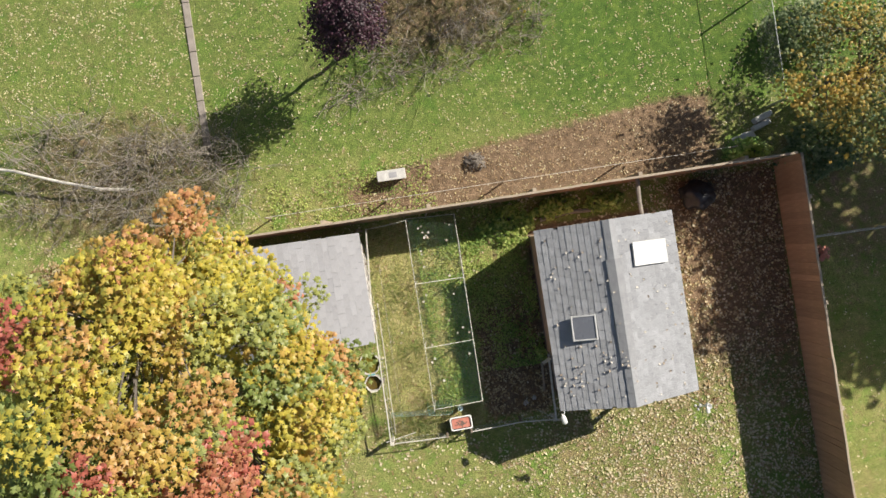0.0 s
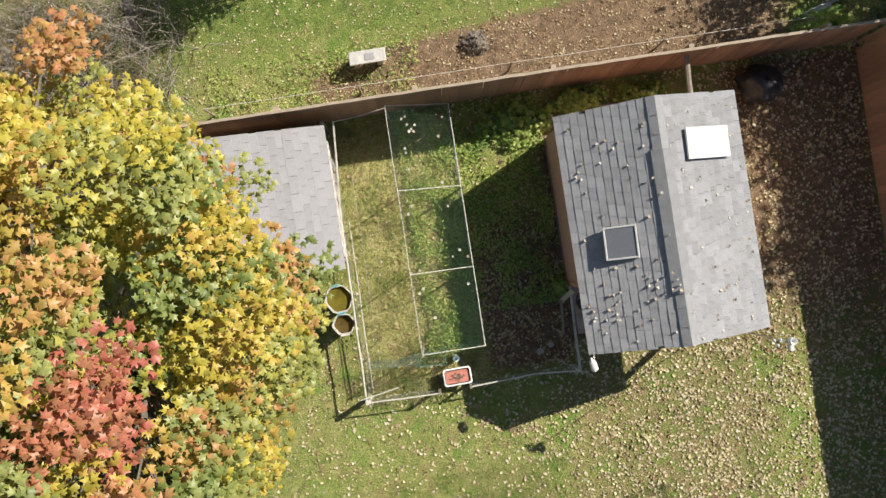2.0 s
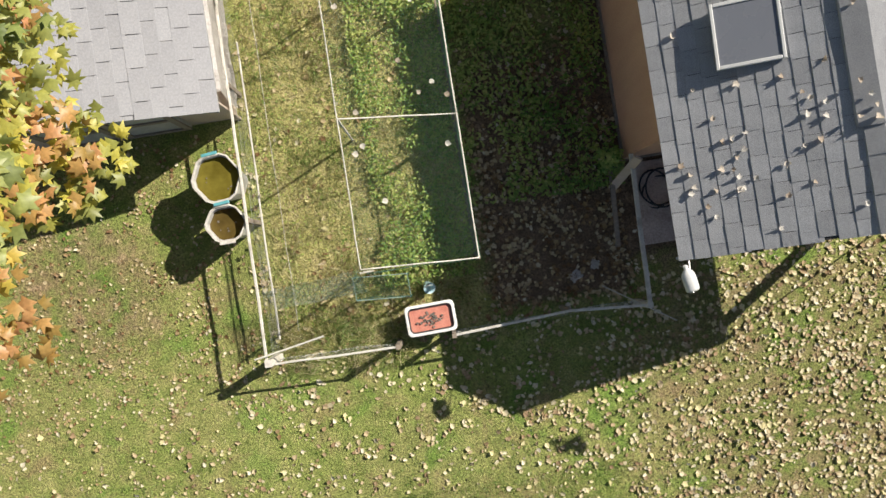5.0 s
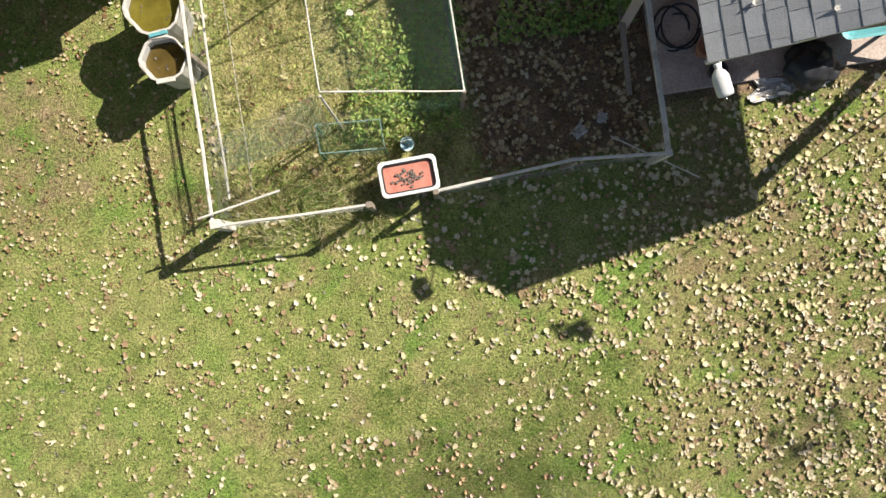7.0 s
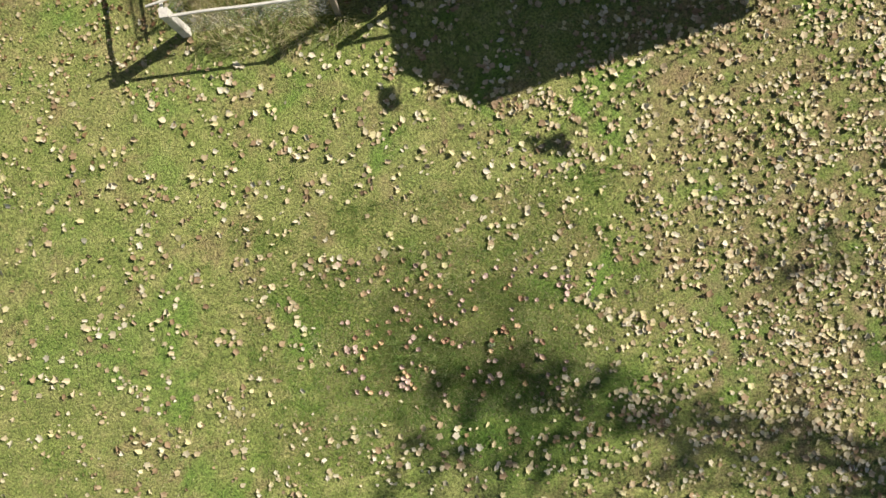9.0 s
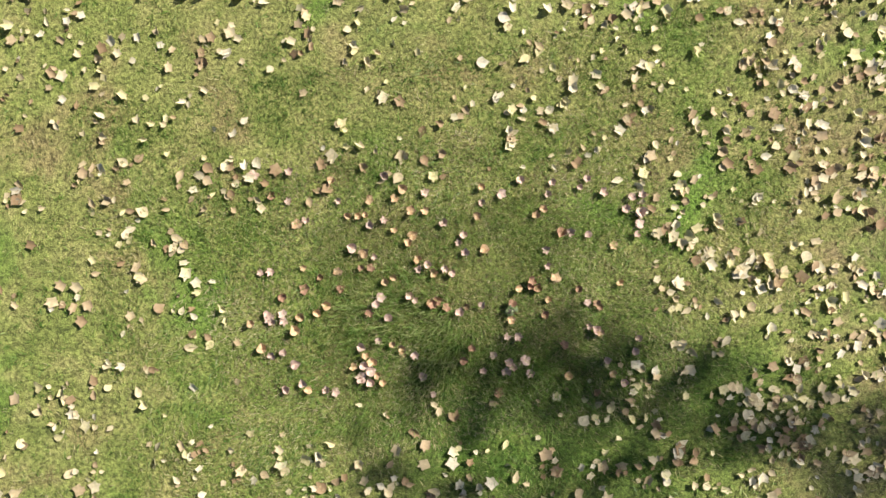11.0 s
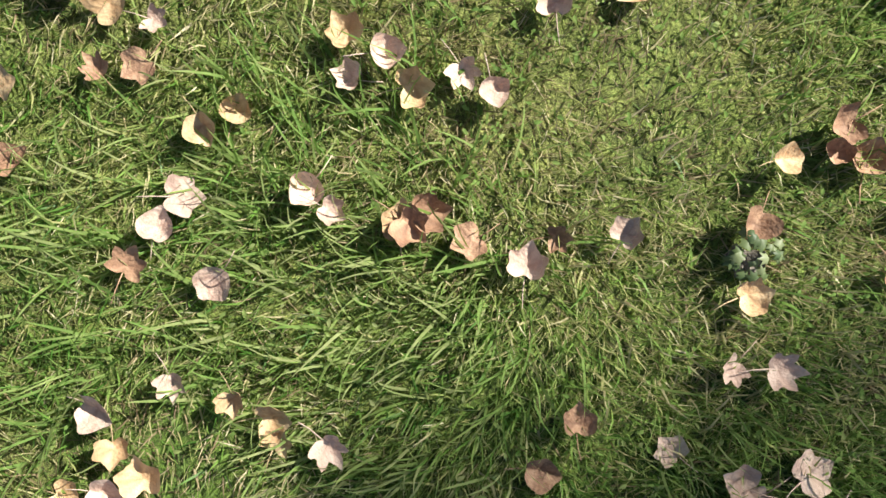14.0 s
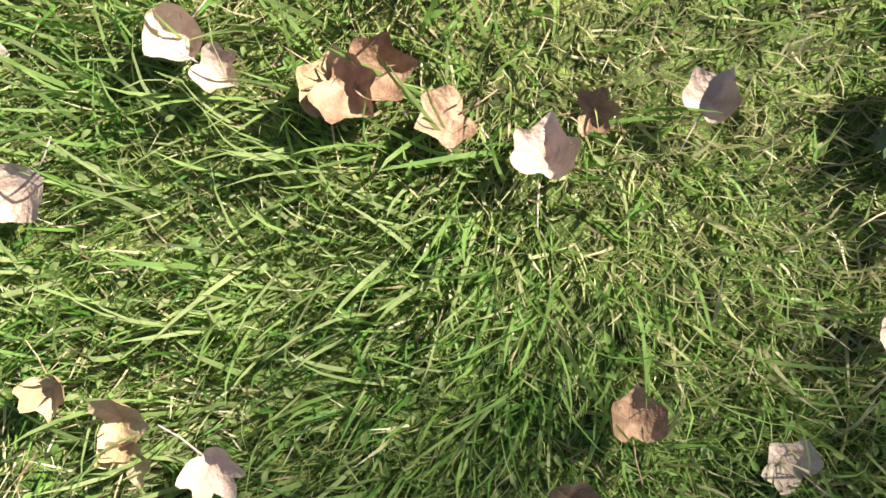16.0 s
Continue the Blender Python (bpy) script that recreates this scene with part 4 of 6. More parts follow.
    for r, q in zip(rows, rows[1:]):
        for k in range(4):
            bm.faces.new((r[k], r[k + 1], q[k + 1], q[k]))
    bmesh.ops.solidify(bm, geom=bm.faces[:], thickness=0.006)
    p("plastic_sheet", bm, M_TARP, "crumpled pale plastic sheet")


build_small_shed()


# ---- trees and shrubs ----
def limb_paths(base, tip, r0, r1, bends=5, wander=0.12):
    base, tip = Vector(base), Vector(tip)
    pts, L = [], (tip - base).length
    for i in range(bends + 1):
        f = i / bends
        q = base.lerp(tip, f)
        if 0 < i < bends:
            q += Vector((random.uniform(-1, 1), random.uniform(-1, 1), random.uniform(-0.5, 0.5))) * wander * L * 0.4
        pts.append(q)
    return pts, [r0 + (r1 - r0) * i / bends for i in range(bends + 1)]


def build_tree(name, x, y, crown, radii, trunk_r, clumps, per, leaf, material, label, spread=0.6, lean=(0, 0), inside=0.25, bare=0, sprays=False):
    """Trunk, limbs and a crown of leaf clumps round the limbs' ends."""
    t = empty(name, x, y, 0, label, "tree")
    cx, cy, cz = crown[0] - x, crown[1] - y, crown[2]
    bm = bmesh.new()
    fork = Vector((cx * 0.35 + lean[0], cy * 0.35 + lean[1], max(0.8, cz - radii[2] * 0.75)))
    pts, rad = limb_paths((0, 0, -0.05), fork, trunk_r, trunk_r * 0.7, 6, 0.05)
    rad[0] *= 1.35
    add_tube(bm, pts, rad, 10)
    part("trunk", bm, M_BARK, t, smooth=True)
    centres = []
    for i in range(clumps):
        while True:
            d = Vector((random.gauss(0, 1), random.gauss(0, 1), random.gauss(0.15, 1))).normalized()
            if d.z > -0.75:
                break
        f = (random.random() ** inside)
        lump = 1 + 0.22 * noise.noise(d * 2.3 + Vector((x, y, 0)))
        if sprays:
            lump = (1 + 0.12 * noise.noise(d * 2.3 + Vector((x, y, 0)))) * random.uniform(0.86, 1.06) * (1 + 0.13 * max(0.0, 0.55 * d.x + 0.8 * d.y) ** 2)
        if sprays and noise.noise(Vector((d.x * radii[0], d.y * radii[1], d.z * radii[2])) * 0.85 * f) < -0.20:
            continue
        centres.append(Vector((cx + d.x * radii[0] * f * lump, cy + d.y * radii[1] * f * lump, cz + d.z * radii[2] * f * lump)))
    mains, homes = [], []
    wood = [bmesh.new() for _ in range(9)]
    for i in range(9):
        c = centres[int(i * len(centres) / 9)]
        e = fork.lerp(c, 0.7)
        pts, rad = limb_paths(fork - Vector((0, 0, 0.1)), e, trunk_r * 0.45, trunk_r * 0.15, 5, 0.15)
        add_tube(wood[i], pts, rad, 6)
        mains += pts[2:]
        homes += [i] * len(pts[2:])
    for c in centres:
        q = min(range(len(mains)), key=lambda k: (mains[k] - c).length)
        m, bm = mains[q], wood[homes[q]]
        pts, rad = limb_paths(m, c, 0.02 + trunk_r * 0.06, 0.006, 4, 0.15)
        add_tube(bm, pts, rad, 4)
        for _ in range(bare):
            e = c + Vector((random.gauss(0, 1), random.gauss(0, 1), random.gauss(0.2, 0.8))) * spread
            pts, rad = limb_paths(c.lerp(m, random.random() * 0.5), e, 0.008, 0.003, 3, 0.2)
            add_tube(bm, pts, rad, 3)
    for bm in wood:
        part("limb", bm, M_BARK if not bare else M_TWIG, t)
    if per:
        ce = np.array([list(c) for c in centres])
        n = len(ce) * per
        own = np.repeat(ce, per, 0)
        off = rng.normal(0, 1, (n, 3))
        if sprays:
            off *= np.minimum(1, 1.7 / np.linalg.norm(off, axis=1))[:, None]
            rim = own - np.array([cx, cy, cz])
            rim /= np.linalg.norm(rim, axis=1)[:, None] + 1e-6
            off *= spread * np.array([0.60, 0.60, 0.14])
            off[:, 2] -= 0.45 * (off * rim)[:, :2].sum(1)
        else:
            off *= spread * np.array([0.55, 0.55, 0.36])
        pos = own + off
        out = pos - np.array([cx, cy, cz - radii[2] * 0.6])
        ang = np.arctan2(out[:, 1], out[:, 0])
        size = rng.uniform(0.75, 1.25, n) * leaf
        if sprays:
            pl = places_of(pos, rng.uniform(0, 6.283, n), np.abs(rng.normal(0.50, 0.40, n)), ang + rng.normal(0, 1.1, n), size)
        else:
            pl = places_of(pos, rng.uniform(0, 6.283, n), np.abs(rng.normal(0.55, 0.42, n)), ang + rng.normal(0, 1.1, n), size)
        cr = swarm("crown", MAPLE_LEAF if sprays else TREE_LEAF, pl, material, t)
        cr["kind"] = "stuff"
        if sprays:
            tint = cr.data.attributes.new("tone", "FLOAT", "POINT")
            k = len(MAPLE_LEAF[0])
            depth = np.linalg.norm((pos - np.array([cx, cy, cz])) / np.array(radii), axis=1)
            hue = np.repeat(maple_tone(ce) + rng.normal(0, 0.11, len(ce)), per) - 0.05
            hue -= 0.30 * (1 - soft(depth, 0.55, 0.92))
            tint.data.foreach_set("value", np.repeat(np.clip(hue, 0, 1), k))
    return t


def maple_tone(p):
    """Leaf colour of a spray by its place in the crown: 0 green, 0.5 yellow, 1 red."""
    x, y = p[:, 0], p[:, 1]
    wild = np.array([noise.noise(Vector(q) * 1.35) + 0.75 * noise.noise(Vector(q) * 3.1 + Vector((5, 1, 2))) for q in p])
    flank = soft(x, 1.7, 2.6) * (1 - soft(y, 2.7, 3.6))
    north = soft(y, 1.7, 2.9) * soft(x, -0.3, 0.8) * (1 - 0.75 * flank)
    each = np.random.default_rng(8).normal(0, 0.20, len(x))
    v = (0.46 + 0.62 * wild + each) * (1 - north) + (0.53 + 0.22 * wild) * north
    v = np.where(flank > 0.4, np.minimum(v, 0.82) - 0.05, v)
    for cx, cy, rx, ry, to in ((-0.4, 3.5, 1.4, 1.1, 0.66), (-0.6, 2.45, 0.75, 0.65, 0.88), (0.85, 2.0, 1.1, 0.5, 0.90), (0.35, 0.55, 0.8, 0.5, 0.80), (2.0, 0.35, 0.7, 0.8, 0.76), (3.3, 0.7, 0.8, 0.7, 0.68), (2.6, -0.3, 0.9, 0.7, 0.60), (-0.45, 1.35, 1.15, 0.85, 0.13), (-1.6, 0.2, 1.5, 1.0, 0.20)):
        k = blob(x, y, cx, cy, rx, ry) * 0.80
        v += (to + 0.35 * wild + 0.6 * each - v) * k
    return v


def maple_material():
    """Turning leaves, each spray with a colour of its own."""
    m, n, l, b = nodes_of("maple_crown", 0.45)
    isl = n.new("ShaderNodeNewGeometry").outputs["Random Per Island"]
    tone = n.new("ShaderNodeAttribute")
    tone.attribute_name = "tone"
    q = n.new("ShaderNodeMath")
    q.operation = "MULTIPLY_ADD"
    l.new(isl, q.inputs[0])
    q.inputs[1].default_value = 0.14
    l.new(tone.outputs["Fac"], q.inputs[2])
    c = ramp(n, l, q.outputs[0], [(0.02, (0.25, 0.33, 0.085)), (0.20, (0.42, 0.46, 0.16)), (0.36, (0.48, 0.49, 0.13)), (0.50, (0.72, 0.61, 0.10)), (0.62, (0.72, 0.49, 0.13)), (0.74, (0.70, 0.38, 0.16)), (0.88, (0.68, 0.29, 0.16)), (1.0, (0.64, 0.20, 0.15))])
    c = mix(n, l, 1.0, c, ramp(n, l, isl, [(0.0, (0.52, 0.54, 0.52)), (0.4, (0.84, 0.85, 0.84)), (1.0, (0.95, 0.95, 0.95))]), "MULTIPLY")
    c = mix(n, l, 1.0, c, ramp(n, l, grain(n, l, 40, 2, 0.5), [(0.3, (0.74, 0.74, 0.72)), (0.7, (1, 1, 1))]), "MULTIPLY")
    l.new(c, b.inputs["Base Color"])
    tr = n.new("ShaderNodeBsdfTranslucent")
    l.new(c, tr.inputs["Color"])
    mx = n.new("ShaderNodeMixShader")
    mx.inputs[0].default_value = 0.38
    l.new(b.outputs[0], mx.inputs[1])
    l.new(tr.outputs[0], mx.inputs[2])
    l.new(mx.outputs[0], n["Material Output"].inputs["Surface"])
    return m


random.seed(11)
build_tree("maple_tree", -5.3, 1.9, (-5.0, 2.45, 6.0), (3.42, 3.40, 3.6), 0.22, 660, 124, 0.117, maple_material(), "tall maple in yellow, orange and green autumn leaf", 0.44, sprays=True)
random.seed(5)
build_tree("turning_tree", 10.3, 7.7, (10.1, 7.35, 2.6), (1.75, 1.6, 1.0), 0.10, 90, 70, 0.080, M_TURNING, "small tree turning yellow over the fence corner", 0.42)
random.seed(6)
build_tree("purple_tree", -1.1, 10.1, (-0.8, 10.15, 2.75), (0.72, 0.70, 0.9), 0.05, 60, 100, 0.060, M_PURPLE, "small purple-leaved tree on the lawn", 0.28)


def build_unseen_shade_tree():
    """A sparse unseen tree added beyond the fence; its boughs dapple the near lawn."""
    t = empty("unseen_shade_tree", 14.6, -3.4, 0, "tall sparse unseen tree added beyond the fence to shade the lawn", "tree")
    up = 9.0
    carry = Vector((SUN_DIR.x, SUN_DIR.y, 0)) * (up / SUN_DIR.z) + Vector((0, 0, up)) - Vector((14.6, -3.4, 0))
    # x, y, radius of each shade spot wanted on the ground; boughs stand up-sun
    boughs = [(0.36, -2.70, 0.20), (0.42, -2.53, 0.13), (0.70, -2.74, 0.20), (0.90, -2.54, 0.17), (1.18, -2.50, 0.15), (1.28, -2.68, 0.19), (1.62, -2.78, 0.16), (1.95, -3.06, 0.29), (0.12, -3.08, 0.32), (2.46, -3.45, 0.36), (-0.32, -3.5, 0.28), (1.1, -3.3, 0.34), (1.05, -2.79, 0.20), (0.99, -2.86, 0.17), (1.32, -2.88, 0.20), (3.36, -2.16, 0.20), (3.70, -1.94, 0.2), (3.2, -3.35, 0.33), (0.62, -3.6, 0.34)]
    fork = Vector((-1.2, 2.0, 6.6))
    bm = bmesh.new()
    pts, rad = limb_paths((0, 0, -0.05), fork, 0.16, 0.09, 7, 0.04)
    rad[0] *= 1.35
    add_tube(bm, pts, rad, 10)
    part("trunk", bm, M_BARK, t, smooth=True)
    pos = []
    for x, y, r in boughs:
        c = Vector((x, y, 0)) + carry + Vector((SUN_DIR.x, SUN_DIR.y, SUN_DIR.z)) * random.uniform(-0.8, 0.8)
        bm = bmesh.new()
        pts, rad = limb_paths(fork - Vector((0, 0, 0.1)), c, 0.035, 0.008, 6, 0.06)
        add_tube(bm, pts, rad, 6)
        part("limb", bm, M_BARK, t)
        k = int(235 * r * r)
        pos.append(np.array(c) + rng.normal(0, 1, (k, 3)) * r * np.array([0.62, 0.62, 0.45]))
    pos = np.concatenate(pos)
    n = len(pos)
    cr = swarm("crown", TREE_LEAF, places_of(pos, rng.uniform(0, 6.283, n), np.abs(rng.normal(0.45, 0.4, n)), rng.uniform(0, 6.283, n), rng.uniform(0.10, 0.17, n)), M_YELLOWTREE, t)
    cr["kind"] = "stuff"


random.seed(138)
build_unseen_shade_tree()
# stands out of view, added to cast shade over the neighbouring lawn
random.seed(14)
build_tree("unseen_neighbour_tree", 16.5, 7.5, (16.4, 6.6, 6.2), (2.6, 3.3, 1.9), 0.16, 110, 60, 0.23, M_YELLOWTREE, "broad unseen tree added to shade the neighbouring lawn", 0.6)
random.seed(9)
build_tree("thin_tree", 3.2, 12.2, (2.6, 11.6, 2.6), (2.0, 1.5, 1.0), 0.035, 30, 5, 0.08, M_YELLOWTREE, "nearly bare low tree at the far side of the lawn", 0.55, bare=4)


def build_brush(name, x, y, rx, ry, h, count, label, lean=(0.0, 0.0), twig=M_TWIG, fine=5):
    t = empty(name, x, y, 0, label, "shrub")
    for i in range(count):
        bm = bmesh.new()
        a, q = random.uniform(0, 6.283), math.sqrt(random.random())
        base = Vector((math.cos(a) * rx * q * 0.85, math.sin(a) * ry * q * 0.85, 0))
        a2, reach = random.uniform(0, 6.283), random.uniform(0.25, 0.9)
        tip = base + Vector((math.cos(a2) * reach + lean[0], math.sin(a2) * reach + lean[1], h * random.uniform(0.3, 1.0) * (1.1 - 0.6 * q)))
        pts, rad = limb_paths(base, tip, random.uniform(0.006, 0.014), 0.003, 5, 0.09)
        add_tube(bm, pts, rad, 3, False)
        for _ in range(fine):
            k = random.randint(1, 4)
            e = pts[k] + Vector((random.gauss(0, 0.35), random.gauss(0, 0.35), random.gauss(0.15, 0.25)))
            e.z = max(e.z, 0.02)
            p2, r2 = limb_paths(pts[k], e, 0.005, 0.0015, 3, 0.12)
            add_tube(bm, p2, r2, 3, False)
        part("stem", bm, twig, t)
    return t


random.seed(21)
build_brush("bare_shrub", -5.5, 7.6, 2.1, 1.5, 2.0, 190, "tangled leafless grey shrub behind the fence", (0.2, 0))
build_brush("bare_shrub", -8.2, 8.3, 2.4, 1.7, 1.9, 150, "wide leafless grey shrub with a fallen branch")
build_brush("dry_brush", 0.6, 9.9, 1.5, 1.0, 0.8, 60, "thin dry brush on the lawn", fine=4)
build_brush("dry_brush", 2.6, 10.2, 1.5, 0.9, 0.9, 50, "thin dry brush beside the far lawn", fine=4)
build_brush("dry_brush", -1.2, 9.2, 0.6, 0.5, 0.4, 25, "small heap of cut twigs on the lawn", fine=3)
part("fallen_branch", tube([(-10.5, 8.75, 0.5), (-9.2, 8.4, 0.62), (-8.2, 8.0, 0.55), (-7.3, 7.7, 0.40), (-6.6, 7.6, 0.22)], 0.035, 7), M_BAR)
tagged(bpy.data.objects["fallen_branch"], "pale barkless branch caught in the shrubs", "branch")


def build_leafy(name, x, y, rx, ry, h, n, leaf, material, label):
    t = empty(name, x, y, 0, label, "shrub")
    bm = bmesh.new()
    for i in range(14):
        a = random.uniform(0, 6.283)
        pts, rad = limb_paths((0, 0, 0), (math.cos(a) * rx * 0.7, math.sin(a) * ry * 0.7, h * random.uniform(0.5, 0.95)), 0.014, 0.004, 4, 0.15)
        add_tube(bm, pts, rad, 4)
    part("stem", bm, M_BARK, t)
    d = rng.normal(0, 1, (n, 3))
    d /= np.linalg.norm(d, axis=1)[:, None]
    lump = 1 + 0.3 * np.sin(d[:, 0] * 5 + x) * np.sin(d[:, 1] * 4 + y)
    f = rng.uniform(0.35, 1, n) ** 0.5 * lump
    pos = np.stack([d[:, 0] * rx * f, d[:, 1] * ry * f, np.abs(d[:, 2]) * h * f + 0.03], -1)
    lv = swarm("foliage", TREE_LEAF, places_of(pos, rng.uniform(0, 6.28, n), np.abs(rng.normal(0.4, 0.35, n)), np.arctan2(d[:, 1], d[:, 0]), rng.uniform(0.7, 1.3, n) * leaf), material, t)
    lv["kind"] = "stuff"


build_leafy("leafy_shrub", 8.0, 6.35, 0.55, 0.30, 0.9, 700, 0.09, M_WEED, "green leafy shrub at the fence corner")
build_leafy("leafy_shrub", 9.7, 8.9, 0.8, 0.8, 1.5, 1700, 0.075, M_SHRUB, "dull green shrub beside the wire fence")
build_leafy("leafy_shrub", 9.65, 6.1, 0.85, 0.75, 1.9, 2000, 0.085, M_SHRUB, "dark green shrub leaning over the fence corner")
build_leafy("rusty_shrub", -8.3, 5.5, 1.2, 0.7, 0.9, 1500, 0.07, M_DULLLEAF, "low rust-brown shrub under the maple")
build_leafy("rusty_shrub", -6.1, 6.2, 0.9, 0.45, 0.7, 800, 0.07, M_DULLLEAF, "low brown shrub beside the bare branches")
build_leafy("vine_clump", 2.1, 5.45, 0.75, 0.42, 0.35, 900, 0.085, M_WEED, "low green vine along the plank fence")
build_leafy("vine_clump", 3.3, 5.65, 0.55, 0.25, 0.5, 500, 0.085, M_WEED, "green vine climbing behind the shed")
build_leafy("vine_clump", 4.5, 5.6, 0.5, 0.22, 0.45, 400, 0.08, M_WEED, "sparse green vine behind the shed")
build_leafy("garden_weed", 2.43, 2.26, 0.14, 0.14, 0.5, 240, 0.05, M_WEED, "bright green weed at the shed corner")
build_leafy("leafy_shrub", 9.42, 3.62, 0.22, 0.22, 0.4, 220, 0.055, M_RED, "small red-leaved plant beyond the fence")
build_leafy("rosette_weed", 0.775, -2.32, 0.032, 0.03, 0.02, 26, 0.016, M_SHRUB, "small pale green rosette weed in the lawn")
build_leafy("dead_plant", 1.55, 7.05, 0.28, 0.25, 0.2, 160, 0.06, M_BARK, "withered dark plant in the leafy bed")


# ---- things beyond the fence and in the side yard ----
def build_bench():
    t = empty("stone_bench", -0.47, 7.0, 0, "weathered pale slab bench by the leafy bed", "bench")
    for x in (-0.22, 0.22):
        part("leg", box(x - 0.05, -0.1, 0, x + 0.05, 0.1, 0.36, 0.01), M_STONE, t)
    part("slab", box(-0.34, -0.125, 0.36, 0.34, 0.125, 0.42, 0.015), M_STONE, t)
    part("plate", box(-0.05, -0.07, 0.42, 0.13, 0.06, 0.427, 0.002), M_SHEET, t, "grey inset plate")


build_bench()


def build_stone(x, y, w, d, h, turn):
    bm = box(-w / 2, -d / 2, 0, w / 2, d / 2, h, 0.03)
    bmesh.ops.subdivide_edges(bm, edges=bm.edges[:], cuts=2, use_grid_fill=True)
    for v in bm.verts:
        v.co += Vector((1, 1, 0.5)) * noise.noise(v.co * 6 + Vector((x, y, 0))) * 0.03
    me = bpy.data.meshes.new("stone_block")
    bm.to_mesh(me)
    bm.free()
    me.materials.append(M_STONE)
    ob = new("stone_block", me)
    tagged(ob, "pale rough stone block at the fence corner", "stone", "stone blocks at the corner")
    ob.matrix_basis = pose(x, y, 0, 0, 0, turn)


build_stone(8.03, 6.62, 0.52, 0.22, 0.2, 12)
build_stone(8.50, 6.88, 0.46, 0.14, 0.18, 18)
build_stone(8.55, 7.06, 0.46, 0.14, 0.22, 18)


def build_bag(x, y, z, k0, flat, label):
    t = empty("trash_bag", x, y, z, label, "bag")
    bm = bmesh.new()
    bmesh.ops.create_icosphere(bm, subdivisions=4, radius=0.4)
    seed = Vector((x, y, 0))
    for v in bm.verts:
        c = v.co.copy()
        k = (1 + 0.28 * noise.noise(c * 4 + seed) + 0.12 * noise.noise(c * 11 + seed)) * k0
        v.co = Vector((c.x * k, c.y * k * 0.85, max(0, (c.z * k * 0.85 + 0.26 * k0) * flat)))
    part("body", bm, M_BLACK, t, smooth=True)
    bm = bmesh.new()
    h = 0.56 * k0 * flat
    add_tube(bm, [Vector((0, 0, h - 0.06)), Vector((0.02, 0.01, h + 0.03)), Vector((0.05, 0.03, h + 0.09))], [0.07 * k0, 0.03 * k0, 0.07 * k0], 8)
    part("knot", bm, M_BLACK, t)


build_bag(6.70, 5.45, 0, 1.0, 1.0, "black plastic bag slumped by the fence")
build_bag(4.05, 1.36, 0.05, 0.62, 0.6, "crumpled black plastic bag under the porch eave")
part("post_brace", tube([(5.07, 5.985, 1.32), (5.06, 5.5, 1.25), (5.08, 5.065, 1.20)], 0.05, 8), M_TWIG)
tagged(bpy.data.objects["post_brace"], "grey log braced between the fence and the shed", "log")
part("fallen_log", tube([(2.9, 5.42, 0.06), (3.6, 5.5, 0.08), (4.4, 5.46, 0.07)], 0.05, 8), M_TWIG)
tagged(bpy.data.objects["fallen_log"], "grey log lying behind the shed", "log")


def build_edging():
    t = empty("lawn_edging", -4.77, 8.3, 0, "line of sunken grey edging slabs in the lawn", "edging")
    for i in range(11):
        bm = box(-0.085, i * 0.6, -0.02, 0.085, i * 0.6 + 0.585, 0.03 + random.uniform(0, 0.012), 0.01)
        part("slab", bm, M_CONCRETE, t)


build_edging()


def build_wire_fence(name, a, b, h, label):
    a, b = Vector(a), Vector(b)
    t = empty(name, a.x, a.y, 0, label, "fence")
    d = b - a
    n = max(1, int(d.length / 2.0))
    for i in range(n + 1):
        p = d * i / n
        part("post", tube([p, p + Vector((0, 0, h + 0.03))], 0.022, 8), M_GALV, t)
    part("top_rail", tube([Vector((0, 0, h)), d + Vector((0, 0, h))], 0.008, 8), M_GALV, t)
    hex_net("mesh", (0, 0, 0.04), d, (0, 0, h - 0.06), 0.07, 0.004, M_GALV, t)


build_wire_fence("wire_fence", (8.75, 7.3, 0), (8.75, 12.5, 0), 1.2, "galvanised wire fence along the lawn")
build_wire_fence("wire_fence", (8.95, 4.05, 0), (15.0, 4.0, 0), 1.0, "galvanised wire fence across the neighbouring lawn")


def build_line(name):
    t = empty(name, -1.0, 6.42, 0, "thin wire strung on stakes behind the plank fence", "wire")
    xs = [-2.5, 0.3, 3.1, 5.9, 8.6]
    for x in xs:
        part("stake", beam((x, 0, 0), (x, 0, 0.8), 0.03, 0.03), M_WOOD, t)
    for a, b in zip(xs, xs[1:]):
        part("strand", tube([(a, 0, 0.78), ((a + b) / 2, 0, 0.75), (b, 0, 0.78)], 0.006, 5), M_BAR, t)


build_line("stake_wire")


# ---- porch clutter ----
def build_hose():
    t = empty("garden_hose", 2.92, 1.90, 0, "loosely coiled black hose on the porch ground", "hose")
    pts = []
    for i in range(90):
        a = i * 0.28
        r = 0.16 + 0.03 * math.sin(i * 0.37) + 0.0006 * i
        pts.append((r * math.cos(a) * 0.9 + 0.03 * math.sin(i * 0.11), r * math.sin(a) + 0.02 * math.cos(i * 0.13), 0.014 + 0.028 * (i / 22.4 // 1) + 0.006 * math.sin(i)))
    part("coil", tube(pts, 0.011, 6), M_BLACK, t, smooth=True)


build_hose()


def build_slab(name, x0, y0, x1, y1, z, mat, label, cat):
    ob = part(name, box(x0, y0, 0.0, x1, y1, z, 0.01), mat)
    return tagged(ob, label, cat)


M_PORCH = surface("dusty_slab", (0.34, 0.26, 0.22), (0.58, 0.48, 0.42), 5, 0.9, fine=40, spot=(0.20, 0.12, 0.09))
